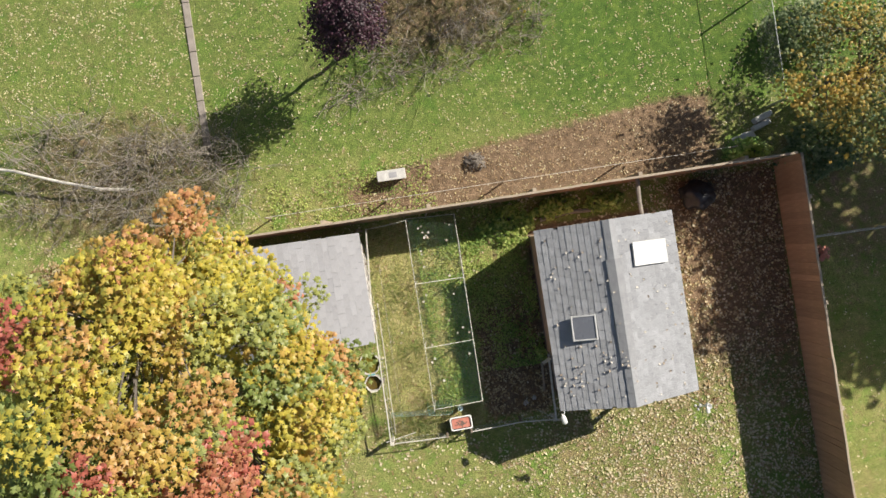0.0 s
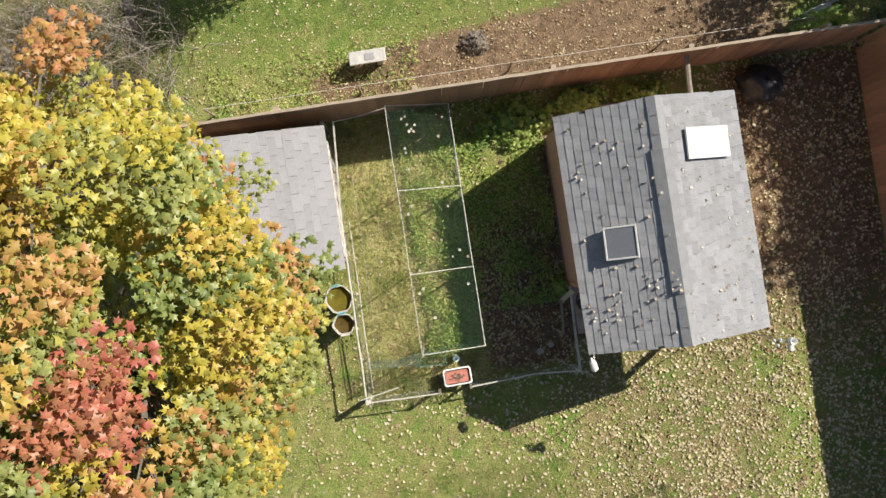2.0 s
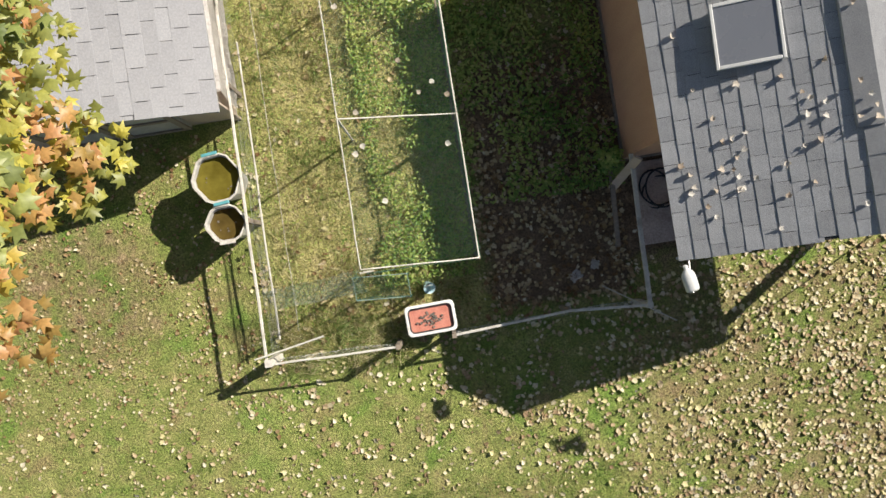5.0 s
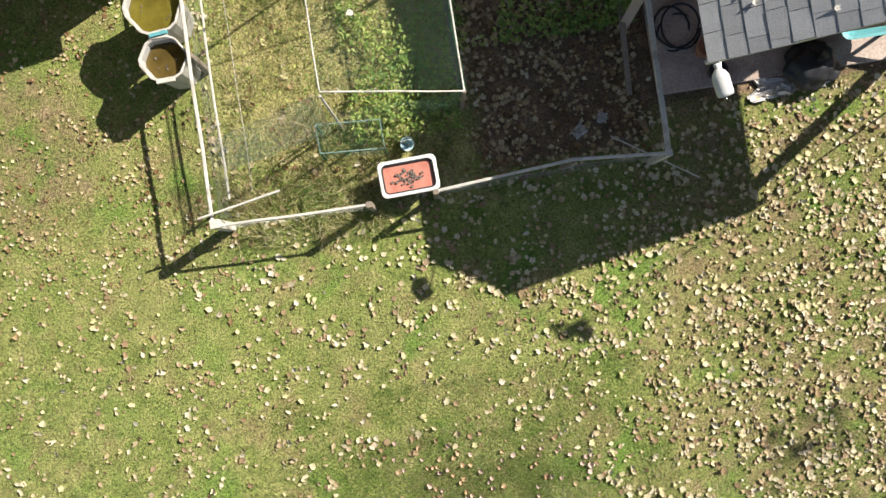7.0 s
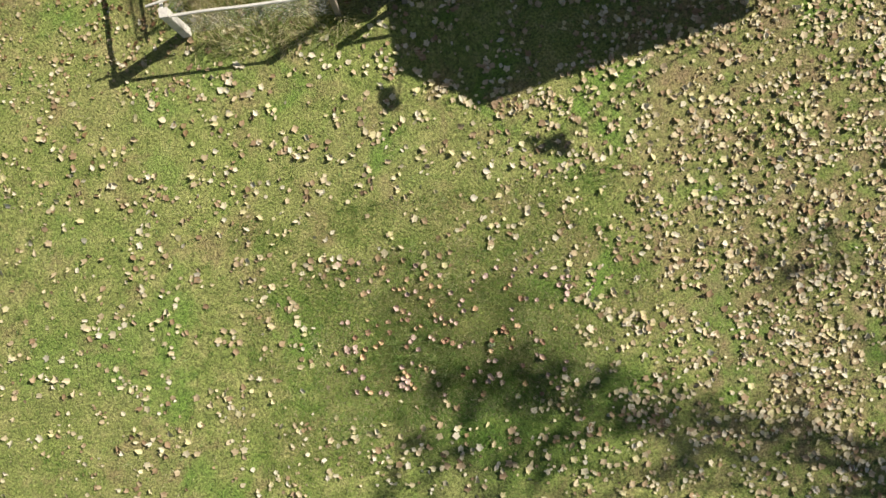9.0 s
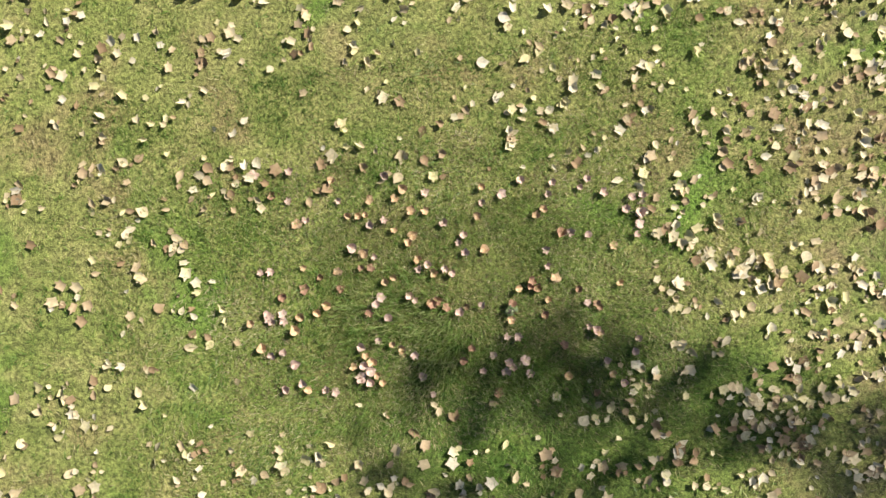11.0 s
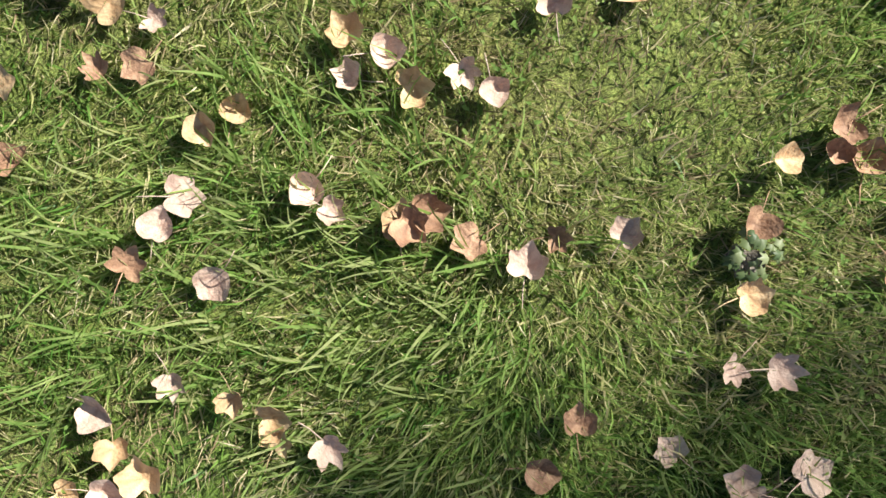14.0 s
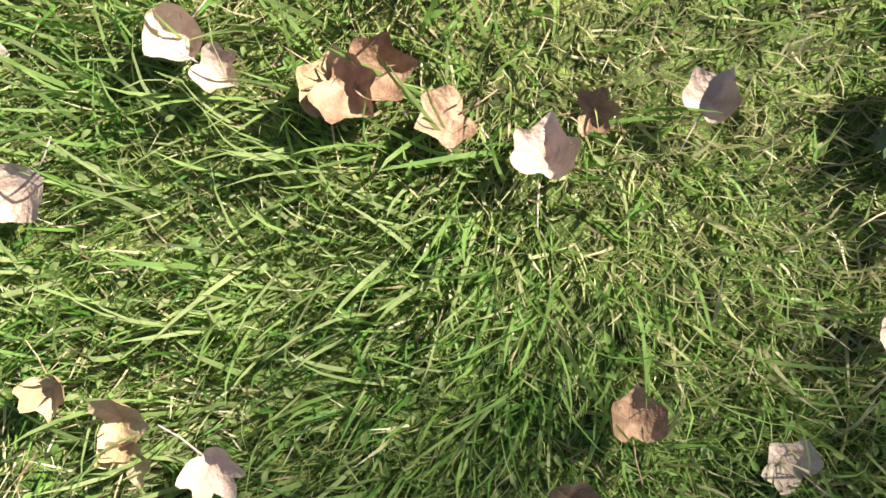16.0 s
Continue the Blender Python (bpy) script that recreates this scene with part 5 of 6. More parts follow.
build_slab("porch_slab", 2.66, 1.32, 5.3, 2.22, 0.05, M_PORCH, "worn concrete slab under the porch roof", "slab")


def build_pot(x, y, r, h, mat, label):
    t = empty("flower_pot", x, y, 0.05, label, "pot", "pots on the porch")
    n = 14
    ring = lambda q, z: [Vector((q * math.cos(6.2832 * k / n), q * math.sin(6.2832 * k / n), z)) for k in range(n)]
    part("body", loft([ring(r * 0.72, 0), ring(r, h), ring(r * 1.08, h), ring(r * 1.08, h + 0.02), ring(r * 0.9, h + 0.02), ring(r * 0.85, h - 0.03)]), mat, t)


M_TERRA = surface("terracotta", (0.30, 0.13, 0.075), (0.44, 0.21, 0.13), 9, 0.85)
build_pot(3.12, 1.66, 0.09, 0.16, M_TERRA, "terracotta pot on the porch slab")
build_pot(3.20, 1.44, 0.08, 0.12, M_BLACK, "black nursery pot on the porch slab")


def build_barrow():
    t = empty("wheelbarrow", 4.55, 1.74, 0.05, "teal wheelbarrow parked under the porch roof", "wheelbarrow")
    part("tray", loft([rounded(0, 0, z, w, d, 0.08, 3) for z, w, d in ((0.28, 0.5, 0.35), (0.5, 0.75, 0.55), (0.515, 0.78, 0.58), (0.5, 0.72, 0.52), (0.30, 0.47, 0.32))]), M_TEAL, t)
    for y in (-0.2, 0.2):
        part("shaft", beam((-0.5, y * 0.4, 0.18), (0.75, y * 1.2, 0.45), 0.035, 0.035), M_WOOD, t)
        part("leg", beam((0.2, y, 0), (0.2, y, 0.3), 0.03, 0.03), M_BLACK, t)
    bm = bmesh.new()
    n = 18
    pts = [Vector((-0.5 + 0.15 * math.cos(6.2832 * k / n), 0, 0.16 + 0.15 * math.sin(6.2832 * k / n))) for k in range(n + 1)]
    add_tube(bm, pts, [0.03] * (n + 1), 6)
    part("wheel", bm, M_BLACK, t)


build_barrow()


def build_scrap(x, y, w, d, high, turn, label):
    bm = bmesh.new()
    bmesh.ops.create_grid(bm, x_segments=16, y_segments=14, size=0.5)
    for v in bm.verts:
        q = Vector((v.co.x * 6 + x, v.co.y * 6 + y, 4))
        edge = 1 + 0.45 * noise.noise(Vector((math.atan2(v.co.y, v.co.x) * 1.3, x, 2)))
        v.co = Vector((v.co.x * w * edge + 0.12 * w * noise.noise(q), v.co.y * d * edge + 0.12 * d * noise.noise(q * 1.7), 0.012 + high * abs(noise.noise(q * 0.9) + 0.5 * noise.noise(q * 2.2))))
    bmesh.ops.solidify(bm, geom=bm.faces[:], thickness=0.003)
    ob = part("plastic_scrap", bm, M_TARP)
    ob.matrix_basis = pose(x, y, 0, 0, 0, turn)
    tagged(ob, label, "scrap")


build_scrap(1.89, 1.11, 0.13, 0.10, 0.09, 30, "crumpled scrap of pale plastic on the bare ground")
build_scrap(2.12, 1.20, 0.10, 0.08, 0.08, 75, "small crumpled plastic scrap beside the pen rail")
build_scrap(3.85, 1.24, 0.62, 0.20, 0.10, 4, "crumpled pale plastic sheet along the porch edge")
part("leaning_board", beam((2.43, 1.98, 0.02), (2.565, 2.20, 0.85), 0.09, 0.02), M_CREAM)
tagged(bpy.data.objects["leaning_board"], "pale tan board leaning against the shed corner", "board")


def build_station():
    """White wind and rain gauge on a thin pole at the roof's corner."""
    t = empty("weather_station", 5.27, 1.10, 0, "white weather station on a thin pole beside the shed roof", "weather station")
    part("pole", tube([(0, 0, 0), (0, 0, 3.38)], 0.008, 8), M_GALV, t)
    ring = lambda r, z, x, y, n=14: [Vector((x + r * math.cos(6.2832 * k / n), y + r * math.sin(6.2832 * k / n), z)) for k in range(n)]
    part("rain_funnel", loft([ring(0.045, 3.36, 0.03, 0.03), ring(0.055, 3.42, 0.03, 0.03), ring(0.055, 3.52, 0.03, 0.03), ring(0.048, 3.52, 0.03, 0.03), ring(0.012, 3.46, 0.03, 0.03)]), M_PLASTIC, t, smooth=True)
    part("sensor_box", box(0.0, -0.13, 3.31, 0.065, -0.02, 3.41, 0.012), M_PLASTIC, t)
    part("arm", tube([(0.02, 0.02, 3.36), (-0.17, 0.04, 3.37)], 0.010, 6), M_PLASTIC, t)
    part("hub", tube([(-0.17, 0.04, 3.35), (-0.17, 0.04, 3.43)], 0.022, 8), M_BLACK, t)
    for k in range(3):
        a = 0.5 + k * 2.0944
        x, y = -0.17 + 0.055 * math.cos(a), 0.04 + 0.055 * math.sin(a)
        part("wind_cup", loft([ring(0.026, 3.395, x, y, 10), ring(0.024, 3.41, x, y, 10), ring(0.010, 3.43, x, y, 10)]), M_PLASTIC, t)


build_station()


# ---- fallen leaves ----
def lawn_density(x, y):
    d = np.full(len(x), 66.0)
    d += 190 * soft(x, 0.2, 5.0) * (1 - soft(y, 0.8, 2.0))
    d -= 13 * (1 - soft(x, -3, 0.5))
    d = np.where((x > 5.6) & (x < 8.65) & (y > -0.5) & (y < 6), 250, d)
    d = np.where((x > 8.75), 35, d)
    d = np.where((y > 6.05), 62 + 45 * (1 - soft(x, -5, -2)), d)
    d = np.where((y > 6.05) & (y < 7.6 + 0.1 * (x - 2)) & (x > -2) & (x < 7.5), 150, d)
    d = np.where((x > 0.88) & (x < 2.55) & (y > 0.75) & (y < 3.4), 330, d)
    d = np.where((x > -1.35) & (x < 0.85) & (y > 0.75) & (y < 5.9), 22 + 60 * (1 - soft(y, 1.0, 2.0)), d)
    d = np.where((x > 0.88) & (x < 2.55) & (y > 3.4) & (y < 5.9), 90, d)
    d = np.where((x > 2.5) & (x < 5.5) & (y > 1.2) & (y < 5.1), 12 * (y < 2.2), d)
    d = np.where((x > -3.6) & (x < -1.4) & (y > 3.2) & (y < 5.7), 0, d)
    d = np.where((x < -1.4) & (y < 3.2) & (y > 0.3), 130, d)
    return np.maximum(d, 0)


def scatter(x0, x1, y0, y1, most, seed, skip=None):
    g = np.random.default_rng(seed)
    n = int((x1 - x0) * (y1 - y0) * most)
    x, y = g.uniform(x0, x1, n), g.uniform(y0, y1, n)
    lump = np.array([noise.noise(Vector((a * 2.1, b * 2.1, seed))) + 0.6 * noise.noise(Vector((a * 6, b * 6, seed))) + 0.6 * noise.noise(Vector((a * 15, b * 15, seed))) for a, b in zip(x, y)])
    keep = g.uniform(0, most, n) < lawn_density(x, y) * np.clip(1.0 + 2.0 * lump, 0.10, 3.0)
    if skip is not None:
        keep &= ~skip(x, y)
    x, y = x[keep], y[keep]
    # many lie in small heaps
    n = len(x)
    order = g.permutation(n)
    heap = (np.arange(n) // 7) * 7
    near = np.hypot(x[order][heap] - 0.43, y[order][heap] + 2.3) < 0.9
    joins = (g.uniform(0, 1, n) < 0.5) & ~near
    x2, y2 = x[order], y[order]
    x2 = np.where(joins, x[order][heap] + g.normal(0, 0.05, n), x2)
    y2 = np.where(joins, y[order][heap] + g.normal(0, 0.05, n), y2)
    return x2, y2, g


# the landing spot keeps its own leaves
def landing(x, y):
    return (np.abs(x - 0.46) < 1.04) & (np.abs(y + 2.14) < 0.52)


for tpl, seed, nm, share, size in ((CURLY, 31, "curled_leaves", 0.56, 0.052), (RAGGED, 32, "ragged_leaves", 0.66, 0.056), (CRUMPLED, 33, "crumpled_leaves", 0.40, 0.055)):
    x, y, g = scatter(-10, 12, -4.7, 12.5, 380, seed, landing)
    keep = g.uniform(0, 1, len(x)) < share
    x, y = x[keep], y[keep]
    n = len(x)
    pos = np.stack([x, y, ground_z(x, y) + g.uniform(0.004, 0.017, n)], -1)
    far = np.where((y > 6.05) | (x > 8.75), 0.68, np.where((x < -1.45) & (y > 0.3), 0.72, 1.0))
    pl = places_of(pos, g.uniform(0, 6.28, n), np.abs(g.normal(0.24, 0.30, n)), g.uniform(0, 6.28, n), (0.5 + 0.85 * g.uniform(0, 1, n) ** 1.3) * size * far)
    pl[:, :3, 0] *= g.uniform(0.5, 1.0, n)[:, None]
    dull = ((x < -1.45) & (y < 3.3) & (y > 0.4 + 0.6 * g.normal(0, 1, n)) & (g.uniform(0, 1, n) < 0.8)) | ((x > -1.3) & (x < 2.55) & (y > 0.75) & (y < 5.9) & (g.uniform(0, 1, n) < 0.72)) | ((y > 6.05) & (y < 7.7 + 0.1 * (x - 2)) & (x > -2) & (x < 7.5) & (g.uniform(0, 1, n) < 0.65)) | ((y > 9.2) & (np.abs(x - 1.2) < 2.8) & (g.uniform(0, 1, n) < 0.6)) | ((x > 5.7) & (y > 0.3) & (y < 5.95) & (g.uniform(0, 1, n) < 0.5))
    tagged(swarm(nm, tpl, pl[~dull], M_LEAF), "dry tan and pale leaves scattered over the lawn", "leaves", kind="stuff")
    tagged(swarm(nm, tpl, pl[dull], M_DULLLEAF), "rusty brown leaves on the worn ground", "leaves", kind="stuff")

# leaves lying on the roof
n = 115
g = np.random.default_rng(44)
rx, ry = g.uniform(2.55, 5.5, n), g.uniform(1.25, 5.1, n)
ctr = np.array([[3.55, 2.35], [3.0, 1.9], [2.75, 1.6], [3.7, 2.1], [2.8, 4.3], [3.1, 2.2]])
w = g.uniform(0, 1, n) < 0.2
pick = ctr[g.integers(0, 6, n)]
rx, ry = np.where(w, pick[:, 0] + g.normal(0, 0.15, n), rx), np.where(w, pick[:, 1] + g.normal(0, 0.2, n), ry)
ok = ~((np.abs(rx - 3.2) < 0.32) & (np.abs(ry - 2.97) < 0.32)) & ~((np.abs(rx - 4.8) < 0.45) & (np.abs(ry - 4.35) < 0.32)) & (rx > 2.52) & (ry > 1.2)
rx, ry = rx[ok], ry[ok]
rz = np.where(rx < 4, 2.0 + 0.76 * (rx - 2.5) / 1.5, 2.0 + 0.76 * (5.54 - rx) / 1.54) + 0.010
rz = np.where((np.abs(rx - 4) < 0.24) & (ry > 2) & (ry < 4.35), rz + 0.045, rz)
n = len(rx)
tagged(swarm("roof_leaves", CRUMPLED, places_of(np.stack([rx, ry, rz], -1), g.uniform(0, 6.28, n), np.abs(g.normal(0.3, 0.3, n)), g.uniform(0, 6.28, n), g.uniform(0.040, 0.066, n)), M_BLEACHED), "bleached dry leaves caught on the shingles", "leaves", kind="stuff")

# leaves caught on the netting
n = 26
nx, ny = g.uniform(-0.2, 0.8, n), np.concatenate([g.uniform(5.0, 5.7, 12), g.uniform(1.6, 5.6, 14)])
nz = 1.44 + (0.90 - 1.44) * (nx + 0.26) / 1.115 + 0.02
tagged(swarm("net_leaves", CURLY, places_of(np.stack([nx, ny, nz], -1), g.uniform(0, 6.28, n), g.uniform(0, 0.4, n), g.uniform(0, 6.28, n), g.uniform(0.04, 0.065, n)), M_BLEACHED), "bleached dry leaves caught on the netting", "leaves", kind="stuff")


# ---- grass ----
def blade(segs, width, bend):
    v, f = [], []
    for i in range(segs):
        q = i / segs
        w = width / 2 * (1 - 0.55 * q)
        v += [(-w, bend * q * q, q), (w, bend * q * q, q)]
    v.append((0, bend, 0.97))
    for i in range(segs - 1):
        a = 2 * i
        f += [(a, a + 1, a + 3), (a, a + 3, a + 2)]
    a = 2 * (segs - 1)
    f.append((a, a + 1, a + 2))
    return v, f


def lay_grass(name, x0, x1, y0, y1, per, length, width, segs, seed, material, label, tilt=0.9, lush=None, keep=None, bend=0.35, bunch=9, blown=None):
    g = np.random.default_rng(seed)
    n = int((x1 - x0) * (y1 - y0) * per)
    tuft = g.uniform(0, 1, (n // bunch + 1, 2))
    own = np.repeat(tuft, bunch, 0)[:n]
    x = x0 + own[:, 0] * (x1 - x0) + g.normal(0, 0.012, n)
    y = y0 + own[:, 1] * (y1 - y0) + g.normal(0, 0.012, n)
    base_dir = np.array([6.0 * noise.noise(Vector((a * 1.6, b * 1.6, 3))) for a, b in zip(x, y)])
    if blown is not None:
        # pressed outwards by the wash of air
        base_dir = np.arctan2(y - blown[1], x - blown[0]) + 0.16 * base_dir
    if keep is not None:
        k = keep(x, y, g)
        x, y, base_dir = x[k], y[k], base_dir[k]
        n = len(x)
    ln = length * g.uniform(0.5, 1.35, n)
    if lush is not None:
        ln *= lush(x, y)
    pl = places_of(np.stack([x, y, ground_z(x, y) - 0.002], -1), g.uniform(0, 6.28, n), np.clip(g.normal(tilt, 0.35, n), 0.05, 1.45), base_dir + g.normal(0, 0.9 if blown is None else 0.5, n), ln)
    return tagged(swarm(name, blade(segs, width / length, bend), pl, material), label, "grass", kind="stuff")


def open_lawn(x, y, g):
    pen = (x > -1.4) & (x < 5.5) & (y > 0.78)
    inner = (np.abs(x - 0.5) < 1.75) & (np.abs(y + 2.1) < 1.1)
    thin = np.array([noise.noise(Vector((a * 1.1, b * 1.1, 8))) for a, b in zip(x, y)])
    return ~pen & ~inner & (g.uniform(-0.6, 0.7, len(x)) < thin + 0.35)


def lush_here(x, y):
    return 0.85 + 0.35 * blob(x, y, 0.25, -2.3, 0.6, 0.45) + 0.25 * blob(x, y, 1.4, -3.0, 1.5, 0.8)


def tufts(x, y, g):
    """Long grass stands in tufts, thickest on the landing spot."""
    p = 0.16 + 0.55 * blob(x, y, 0.22, -2.33, 0.62, 0.42) + 0.6 * blob(x, y, 1.32, -1.96, 0.22, 0.16) + 0.6 * blob(x, y, 0.85, -2.66, 0.40, 0.22)
    p += 0.95 * np.array([noise.noise(Vector((a * 3.1, b * 3.1, 12))) for a, b in zip(x, y)])
    p += 0.5 * blob(x, y, 0.45, -2.45, 0.30, 0.22) - 0.55 * blob(x, y, 0.70, -2.16, 0.22, 0.26) - 0.5 * blob(x, y, 0.69, -2.36, 0.17, 0.2) - 0.8 * blob(x, y, 0.12, -2.48, 0.30, 0.13)
    return g.uniform(0, 1, len(x)) < p


lay_grass("lawn_grass", -4.6, 6.4, -4.7, 1.2, 2800, 0.042, 0.0040, 2, 51, M_GRASS, "short mown lawn grass", 0.95, lush_here, open_lawn)
lay_grass("mid_grass", -1.3, 2.3, -3.25, -0.95, 14000, 0.038, 0.0028, 2, 55, M_GRASS, "short trodden lawn grass", 1.0, None, lambda x, y, g: g.uniform(0, 1, len(x)) < 0.62 - 0.55 * blob(x, y, 0.70, -2.10, 0.20, 0.30) - 0.4 * blob(x, y, 0.12, -2.48, 0.25, 0.13) - 1.1 * np.array([noise.noise(Vector((a * 2.6, b * 2.6, 21))) for a, b in zip(x, y)]), 0.45, 2)
lay_grass("thatch", -0.75, 1.65, -2.95, -1.35, 15000, 0.032, 0.0019, 2, 56, M_THATCH, "dry clippings and thatch between the blades", 1.25, None, lambda x, y, g: g.uniform(0, 1, len(x)) < 0.75 + 0.9 * blob(x, y, 0.70, -2.12, 0.25, 0.35) + 0.9 * blob(x, y, 0.12, -2.48, 0.25, 0.13) + 1.3 * np.array([noise.noise(Vector((a * 2.6, b * 2.6, 21))) for a, b in zip(x, y)]), 0.3, 1)
lay_grass("close_grass", -0.6, 1.5, -2.95, -1.45, 7600, 0.062, 0.0031, 4, 52, M_SOFTGRASS, "thick tufted lawn grass pressed outwards", 1.10, lush_here, tufts, 0.6, 9, (0.52, -2.26))
lay_grass("fine_grass", -0.15, 1.12, -2.72, -1.75, 42000, 0.026, 0.0018, 2, 60, M_FINEGRASS, "fine short grass mixed with straw", 1.0, None, lambda x, y, g: g.uniform(0, 1, len(x)) < 0.85 - 0.55 * blob(x, y, 0.70, -2.10, 0.09, 0.14) - 0.4 * blob(x, y, 0.12, -2.48, 0.25, 0.13), 0.4, 2)
lay_grass("pen_weeds", -1.33, 0.85, 0.82, 5.9, 6000, 0.090, 0.0048, 3, 53, M_STRAW, "tall yellow-green grass in the pen", 1.15, None, lambda x, y, g: g.uniform(-0.7, 0.6, len(x)) < np.array([noise.noise(Vector((a * 1.3, b * 1.3, 5))) for a, b in zip(x, y)]))
lay_grass("tall_weeds", -1.3, 0.45, 1.05, 2.3, 2600, 0.15, 0.0055, 3, 58, M_STRAW, "tall yellow-green weeds round the slung net", 0.85, None, lambda x, y, g: g.uniform(0, 1, len(x)) < blob(x, y, -1.05, 1.95, 0.38, 0.3) + blob(x, y, 0.1, 1.3, 0.36, 0.28) + 0.6 * blob(x, y, -0.45, 1.45, 0.4, 0.3), 0.45)
lay_grass("fence_weeds", -1.35, 0.0, 0.50, 1.05, 3600, 0.16, 0.005, 3, 54, M_STRAW, "long seeding grass along the pen rail", 0.8)


def leafy_weeds(name, x0, x1, y0, y1, n, leaf, seed, label, tall=0.16, mat=M_WEED):
    g = np.random.default_rng(seed)
    x, y = g.uniform(x0, x1, n), g.uniform(y0, y1, n)
    lump = np.array([noise.noise(Vector((a * 2.2, b * 2.2, seed))) for a, b in zip(x, y)])
    k = g.uniform(-0.5, 0.5, n) < lump
    x, y = x[k], y[k]
    m = len(x)
    pl = places_of(np.stack([x, y, ground_z(x, y) + g.uniform(0.008 if tall < 0.1 else 0.02, tall, m)], -1), g.uniform(0, 6.28, m), np.abs(g.normal(0.3, 0.3, m)), g.uniform(0, 6.28, m), g.uniform(0.6, 1.4, m) * leaf)
    tagged(swarm(name, POINTED, pl, mat), label, "weeds", kind="stuff")


leafy_weeds("broad_weeds", -0.15, 0.85, 1.3, 5.9, 14000, 0.036, 61, "broad-leaved weeds inside the run")
leafy_weeds("run_weeds", 0.9, 2.55, 2.0, 5.9, 13000, 0.042, 62, "broad-leaved weeds between the run and the shed")
leafy_weeds("pen_clover", -1.3, -0.2, 1.0, 5.6, 3200, 0.022, 63, "clover and weeds in the pen")
lay_grass("undergrowth", -10.2, -3.5, 6.15, 9.6, 420, 0.30, 0.006, 3, 57, M_UNDER, "dry matted undergrowth round the bare shrubs", 0.75, None, lambda x, y, g: g.uniform(0, 1, len(x)) < blob(x, y, -6.9, 7.7, 3.6, 2.1) * 1.6, 0.4, 14)
lay_grass("dry_growth", -1.8, 4.4, 9.2, 12.6, 1000, 0.22, 0.008, 3, 59, M_UNDER, "dry brown growth under the thin brush", 0.9, None, lambda x, y, g: g.uniform(0, 1, len(x)) < blob(x, y, 1.2, 11.0, 3.2, 1.9) * 1.4, 0.4, 12)
leafy_weeds("lawn_weeds", 0.50, 1.7, -2.75, -1.45, 7000, 0.0075, 65, "low mossy weeds between the lawn grass", 0.02, M_SOFTGRASS)
leafy_weeds("lawn_clover", -0.7, 0.5, -2.75, -1.45, 4000, 0.008, 66, "sparse clover in the lawn grass", 0.02, M_SOFTGRASS)
leafy_weeds("bank_weeds", -3.5, 0.5, 6.1, 7.3, 4000, 0.04, 64, "low weeds along the back of the fence")


# ---- leaves of the landing spot, one by one ----
def leaf_mesh(seed, lobes, curl, fold, mat):
    """A thin leaf with a smooth lobed outline, wavy and a little folded along its midrib."""
    g = random.Random(seed)
    ctl = [(a, r * g.uniform(0.94, 1.07)) for a, r in lobes]
    ctl.append((360, ctl[0][1]))

    def reach(a):
        for (a0, r0), (a1, r1) in zip(ctl, ctl[1:]):
            if a0 <= a <= a1:
                f = (a - a0) / (a1 - a0)
                f = 0.5 * f + 0.5 * f * f * (3 - 2 * f)
                return r0 + (r1 - r0) * f
        return ctl[0][1]
    n, off = 36, Vector((seed * 3.7, seed * 1.3, 0))
    bm = bmesh.new()
    c = bm.verts.new((0, 0, 0))
    rings = []
    for frac in (0.35, 0.7, 1.0):
        ring = []
        for i in range(n):
            a = 360.0 * i / n
            r = reach(a) * frac
            x, y = r * math.sin(radians(a)), r * math.cos(radians(a))
            q = Vector((x, y, 0)) * 2.6 + off
            z = curl * (x * x + y * y) * (1 + 0.8 * noise.noise(q * 0.6)) + fold * abs(x) + 0.13 * noise.noise(q) * frac
            bend = 1 - 0.25 * curl * frac * frac
            ring.append(bm.verts.new((x * bend, y * bend, z)))
        rings.append(ring)
    for i in range(n):
        j = (i + 1) % n
        bm.faces.new((c, rings[0][j], rings[0][i]))
        for u, v in zip(rings, rings[1:]):
            bm.faces.new((u[i], u[j], v[j], v[i]))
    add_tube(bm, [Vector((0, -0.15, 0.015)), Vector((0.04, -0.5, 0.04)), Vector((0.1, -0.78, 0.10))], [0.016, 0.014, 0.011], 4)
    me = bpy.data.meshes.new("fallen_leaf")
    bm.to_mesh(me)
    bm.free()
    me.materials.append(mat)
    me.polygons.foreach_set("use_smooth", [True] * len(me.polygons))
    return me


def dry_leaf(name, dark, mid, pale):
    m, n, l, b = nodes_of(name, 0.7)
    o = n.new("ShaderNodeObjectInfo").outputs["Random"]
    c = ramp(n, l, grain(n, l, 3.2, 4, 0.6), [(0.25, dark), (0.5, mid), (0.75, pale)])
    c = mix(n, l, 1.0, c, ramp(n, l, o, [(0, (0.72, 0.70, 0.68)), (1, (1.05, 1.03, 1.0))]), "MULTIPLY")
    v = grain(n, l, 9, 3, 0.5)
    c = mix(n, l, 0.15, c, ramp(n, l, v, [(0.4, dark), (0.6, pale)]))
    l.new(c, b.inputs["Base Color"])
    bump(n, l, b, v, 0.25, 0.02)
    return m


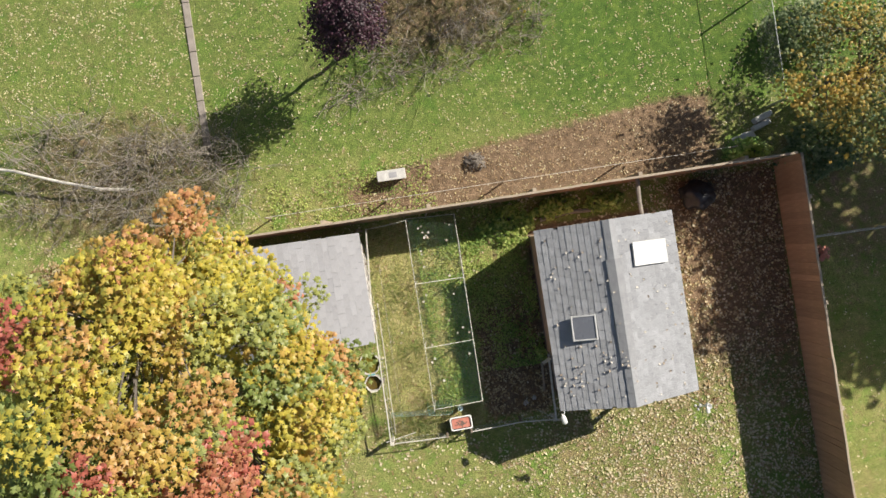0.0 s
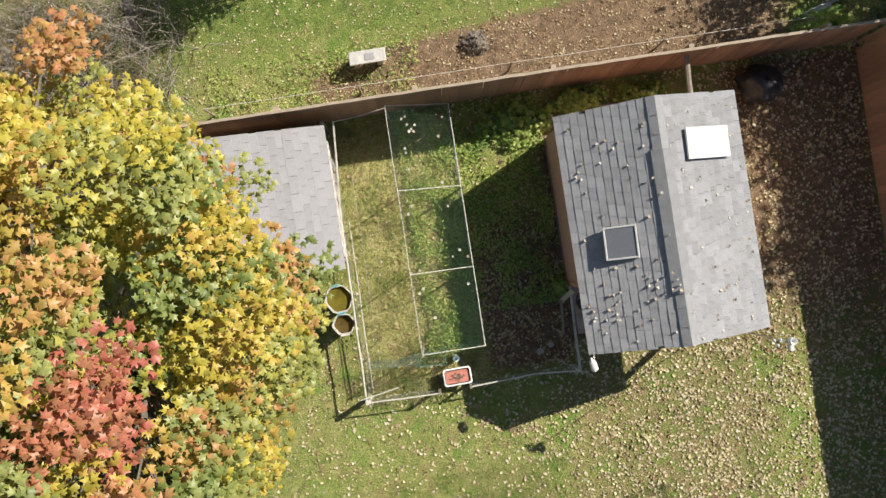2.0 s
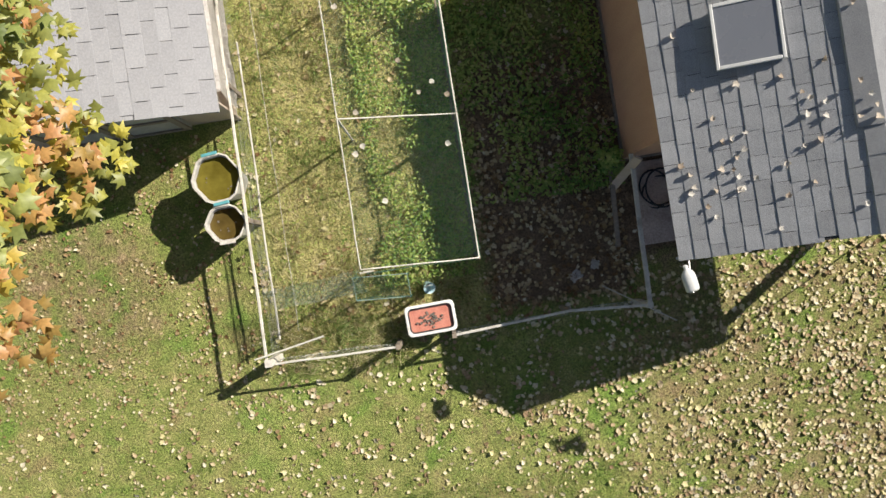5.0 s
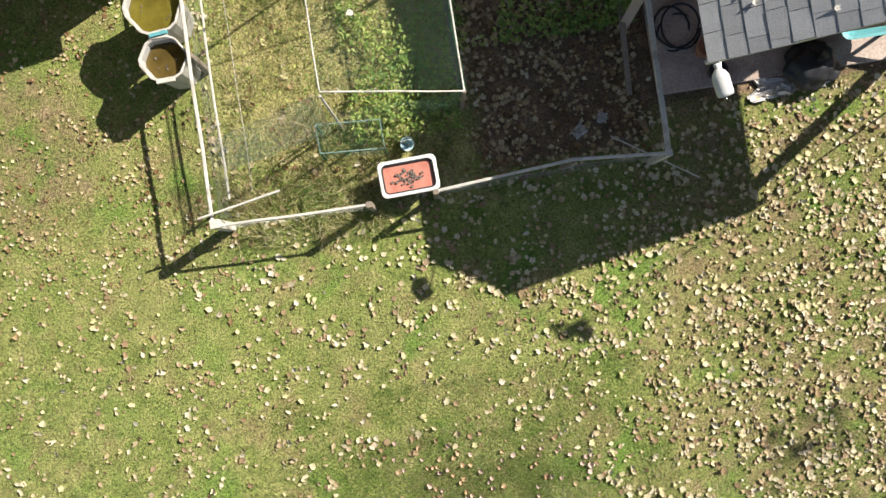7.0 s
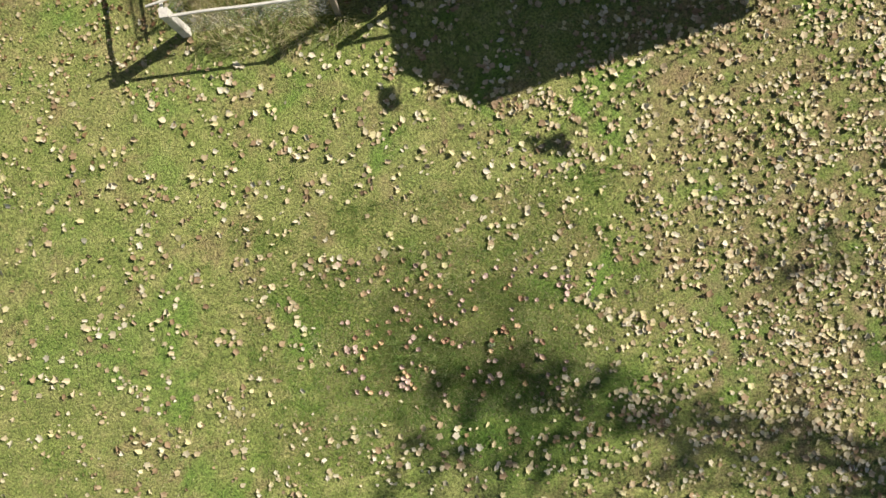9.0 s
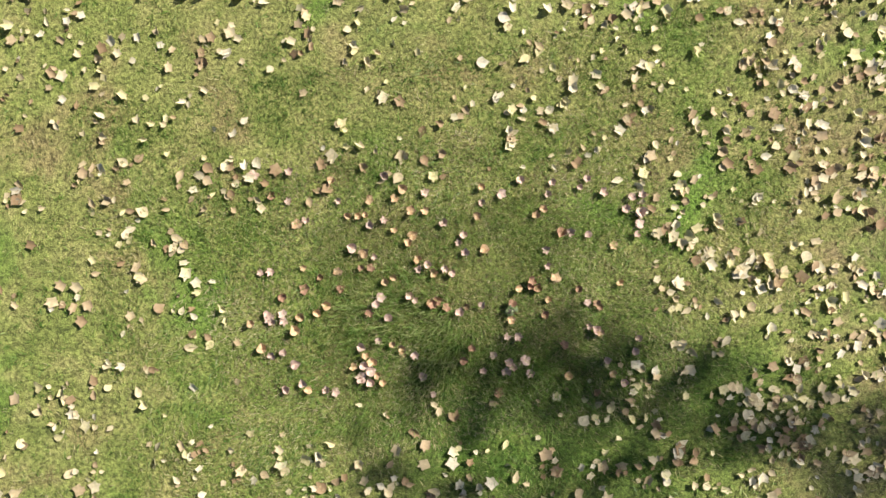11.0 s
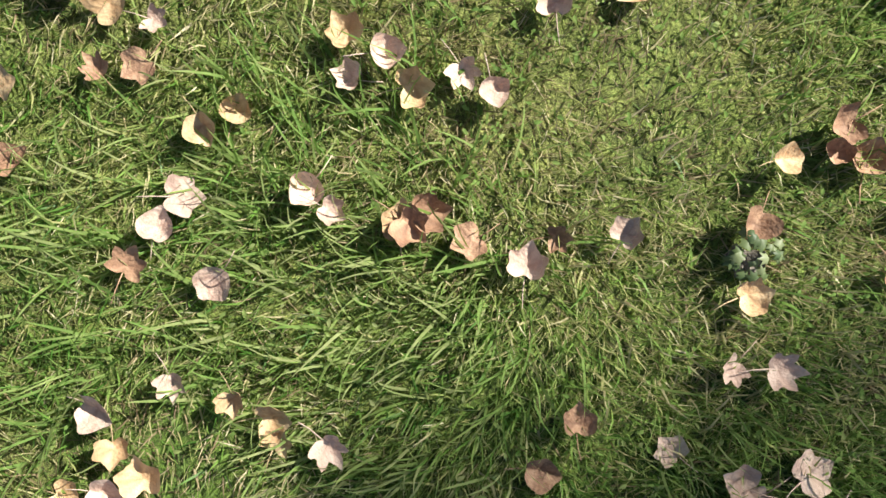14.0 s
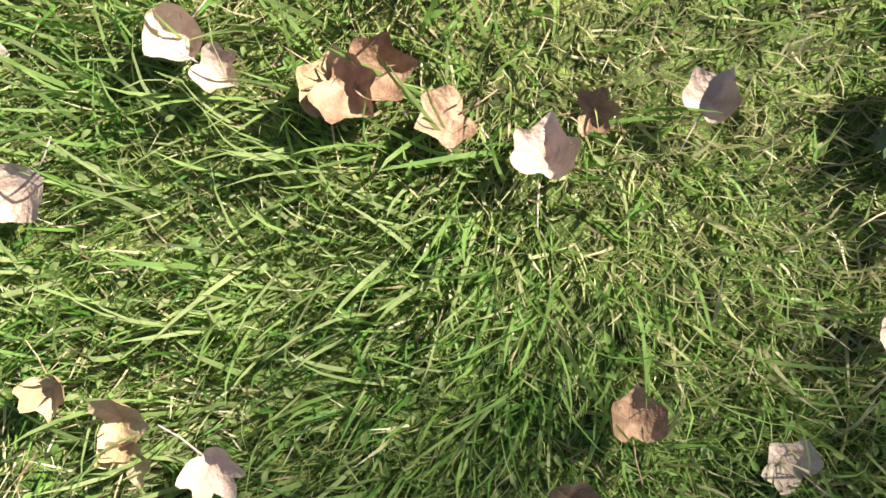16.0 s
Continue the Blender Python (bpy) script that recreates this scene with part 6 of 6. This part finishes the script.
M_TAN = dry_leaf("tan_dry_leaf", (0.36, 0.20, 0.10), (0.58, 0.40, 0.23), (0.70, 0.55, 0.36))
M_PINK = dry_leaf("pale_dry_leaf", (0.40, 0.26, 0.21), (0.55, 0.40, 0.335), (0.67, 0.54, 0.465))
M_BROWN = dry_leaf("brown_dry_leaf", (0.14, 0.07, 0.045), (0.33, 0.19, 0.12), (0.52, 0.34, 0.22))
tan_near = [(0.01, -2.43), (0.04, -2.47), (0.16, -2.39), (0.17, -2.07), (0.20, -2.45), (0.20, -2.42), (0.21, -2.06), (0.38, -2.22), (0.42, -2.06), (0.77, -2.36), (0.83, -2.21)]
tan_wide = [(-0.54, -2.18), (-0.50, -2.32), (-0.32, -2.25), (-0.30, -2.56), (-0.29, -2.19), (-0.23, -1.94), (-0.23, -1.72), (-0.20, -2.18), (-0.14, -2.15), (-0.06, -2.48), (-0.06, -1.99), (-0.02, -1.52), (0.03, -1.71), (0.05, -2.54), (0.08, -2.58), (0.08, -1.91), (0.08, -1.72), (0.12, -1.72), (0.15, -1.65), (0.25, -1.82), (0.28, -1.66), (0.32, -1.90), (0.33, -1.62), (0.34, -1.86), (0.35, -1.99), (0.35, -1.74), (0.43, -1.75), (0.68, -1.81), (0.70, -1.99), (0.73, -1.67), (0.97, -2.29), (0.98, -1.86), (1.01, -2.69), (1.02, -1.83), (1.03, -2.19), (1.21, -2.50), (1.24, -2.71), (1.35, -2.26), (1.35, -2.07)]
pink_near = [(0.00, -2.38), (0.09, -2.36), (0.10, -2.18), (0.13, -2.15), (0.16, -2.25), (0.26, -2.46), (0.28, -2.16), (0.30, -2.19), (0.39, -2.02), (0.51, -2.08), (0.52, -2.29), (0.60, -1.99), (0.64, -2.27), (0.79, -2.45), (0.74, -2.44), (0.73, -2.58), (0.81, -2.58)]
pink_wide_west = [(-0.46, -2.36), (-0.45, -2.14), (-0.45, -1.93), (-0.44, -2.17), (-0.43, -2.19), (-0.41, -2.54), (-0.41, -1.43), (-0.40, -2.35), (-0.40, -1.93), (-0.37, -2.19), (-0.37, -2.16), (-0.35, -2.42), (-0.32, -2.52), (-0.26, -1.60), (-0.23, -1.45), (-0.21, -2.58), (-0.18, -1.70), (-0.17, -2.59), (-0.04, -2.55), (-0.02, -2.54), (-0.01, -2.48), (-0.00, -1.63), (0.02, -2.57), (0.02, -2.51), (0.03, -1.88), (0.13, -1.94), (0.14, -1.77), (0.21, -1.76), (0.25, -1.54), (0.29, -2.58), (0.32, -2.68), (0.35, -2.04), (0.44, -1.66), (0.48, -2.05), (0.51, -1.82), (0.57, -1.94), (0.59, -2.60), (0.60, -1.90), (0.66, -2.53), (0.71, -2.62), (0.72, -1.75)]
pink_wide_east = [(0.75, -2.60), (0.82, -1.72), (0.83, -2.64), (0.93, -1.66), (1.00, -2.12), (1.01, -2.04), (1.06, -1.76), (1.09, -1.70), (1.14, -1.97), (1.16, -2.46), (1.17, -2.33), (1.19, -2.48), (1.22, -2.64), (1.22, -1.75), (1.23, -1.99), (1.27, -1.71), (1.29, -2.76), (1.34, -1.79), (1.37, -2.62), (1.40, -2.55), (1.44, -1.90), (1.47, -2.03), (1.47, -1.84), (1.49, -1.98), (1.51, -1.92), (1.53, -1.84)]
brown_near = [(0.06, -2.22), (0.06, -1.99), (0.11, -1.99), (0.39, -2.22), (0.41, -2.21), (0.46, -2.25), (0.55, -2.48), (0.56, -2.26), (0.79, -2.28), (0.91, -2.18), (0.90, -2.21)]
brown_wide = [(-0.36, -2.07), (-0.34, -1.55), (-0.24, -2.05), (-0.15, -2.00), (-0.06, -2.08), (0.50, -2.53), (0.65, -2.72), (0.93, -2.23), (0.95, -2.36), (1.02, -2.53), (1.10, -1.96), (1.14, -2.26), (1.15, -2.79), (1.22, -2.34), (1.23, -2.37)]
shapes = {}
for kind, mat in (("tan", M_TAN), ("pink", M_PINK), ("brown", M_BROWN)):
    shapes[kind] = [leaf_mesh(3 + i, (BROAD, JAGGED, BROAD, OVATE, BROAD, OVATE)[i], (0.4, 0.8, 1.0, 0.6, 0.7, 1.1)[i], (0.08, 0.15, 0.25, 0.6, 0.4, 0.1)[i], mat) for i in range(6)]
words = {"tan": "dry tan leaf lying in the grass", "pink": "pale pinkish dry leaf resting on the grass", "brown": "curled brown leaf sunk in the grass"}
random.seed(77)
for kind, spots, lift in (("tan", tan_near, 0.018), ("tan", tan_wide, 0.008), ("pink", pink_near, 0.018), ("pink", pink_wide_west, 0.008), ("pink", pink_wide_east, 0.008), ("brown", brown_near, 0.018), ("brown", brown_wide, 0.008)):
    for x, y in spots:
        ob = tagged(new("fallen_leaf", random.choice(shapes[kind])), words[kind], "leaf", "fallen leaves on the lawn")
        k = random.uniform(0.046, 0.067)
        ob.matrix_basis = pose(x, y, float(ground_z(x, y)) + lift + random.uniform(0, 0.012), random.uniform(-17, 17), random.uniform(-17, 17), random.uniform(0, 360)) @ Matrix.Diagonal((k, k, k, 1))
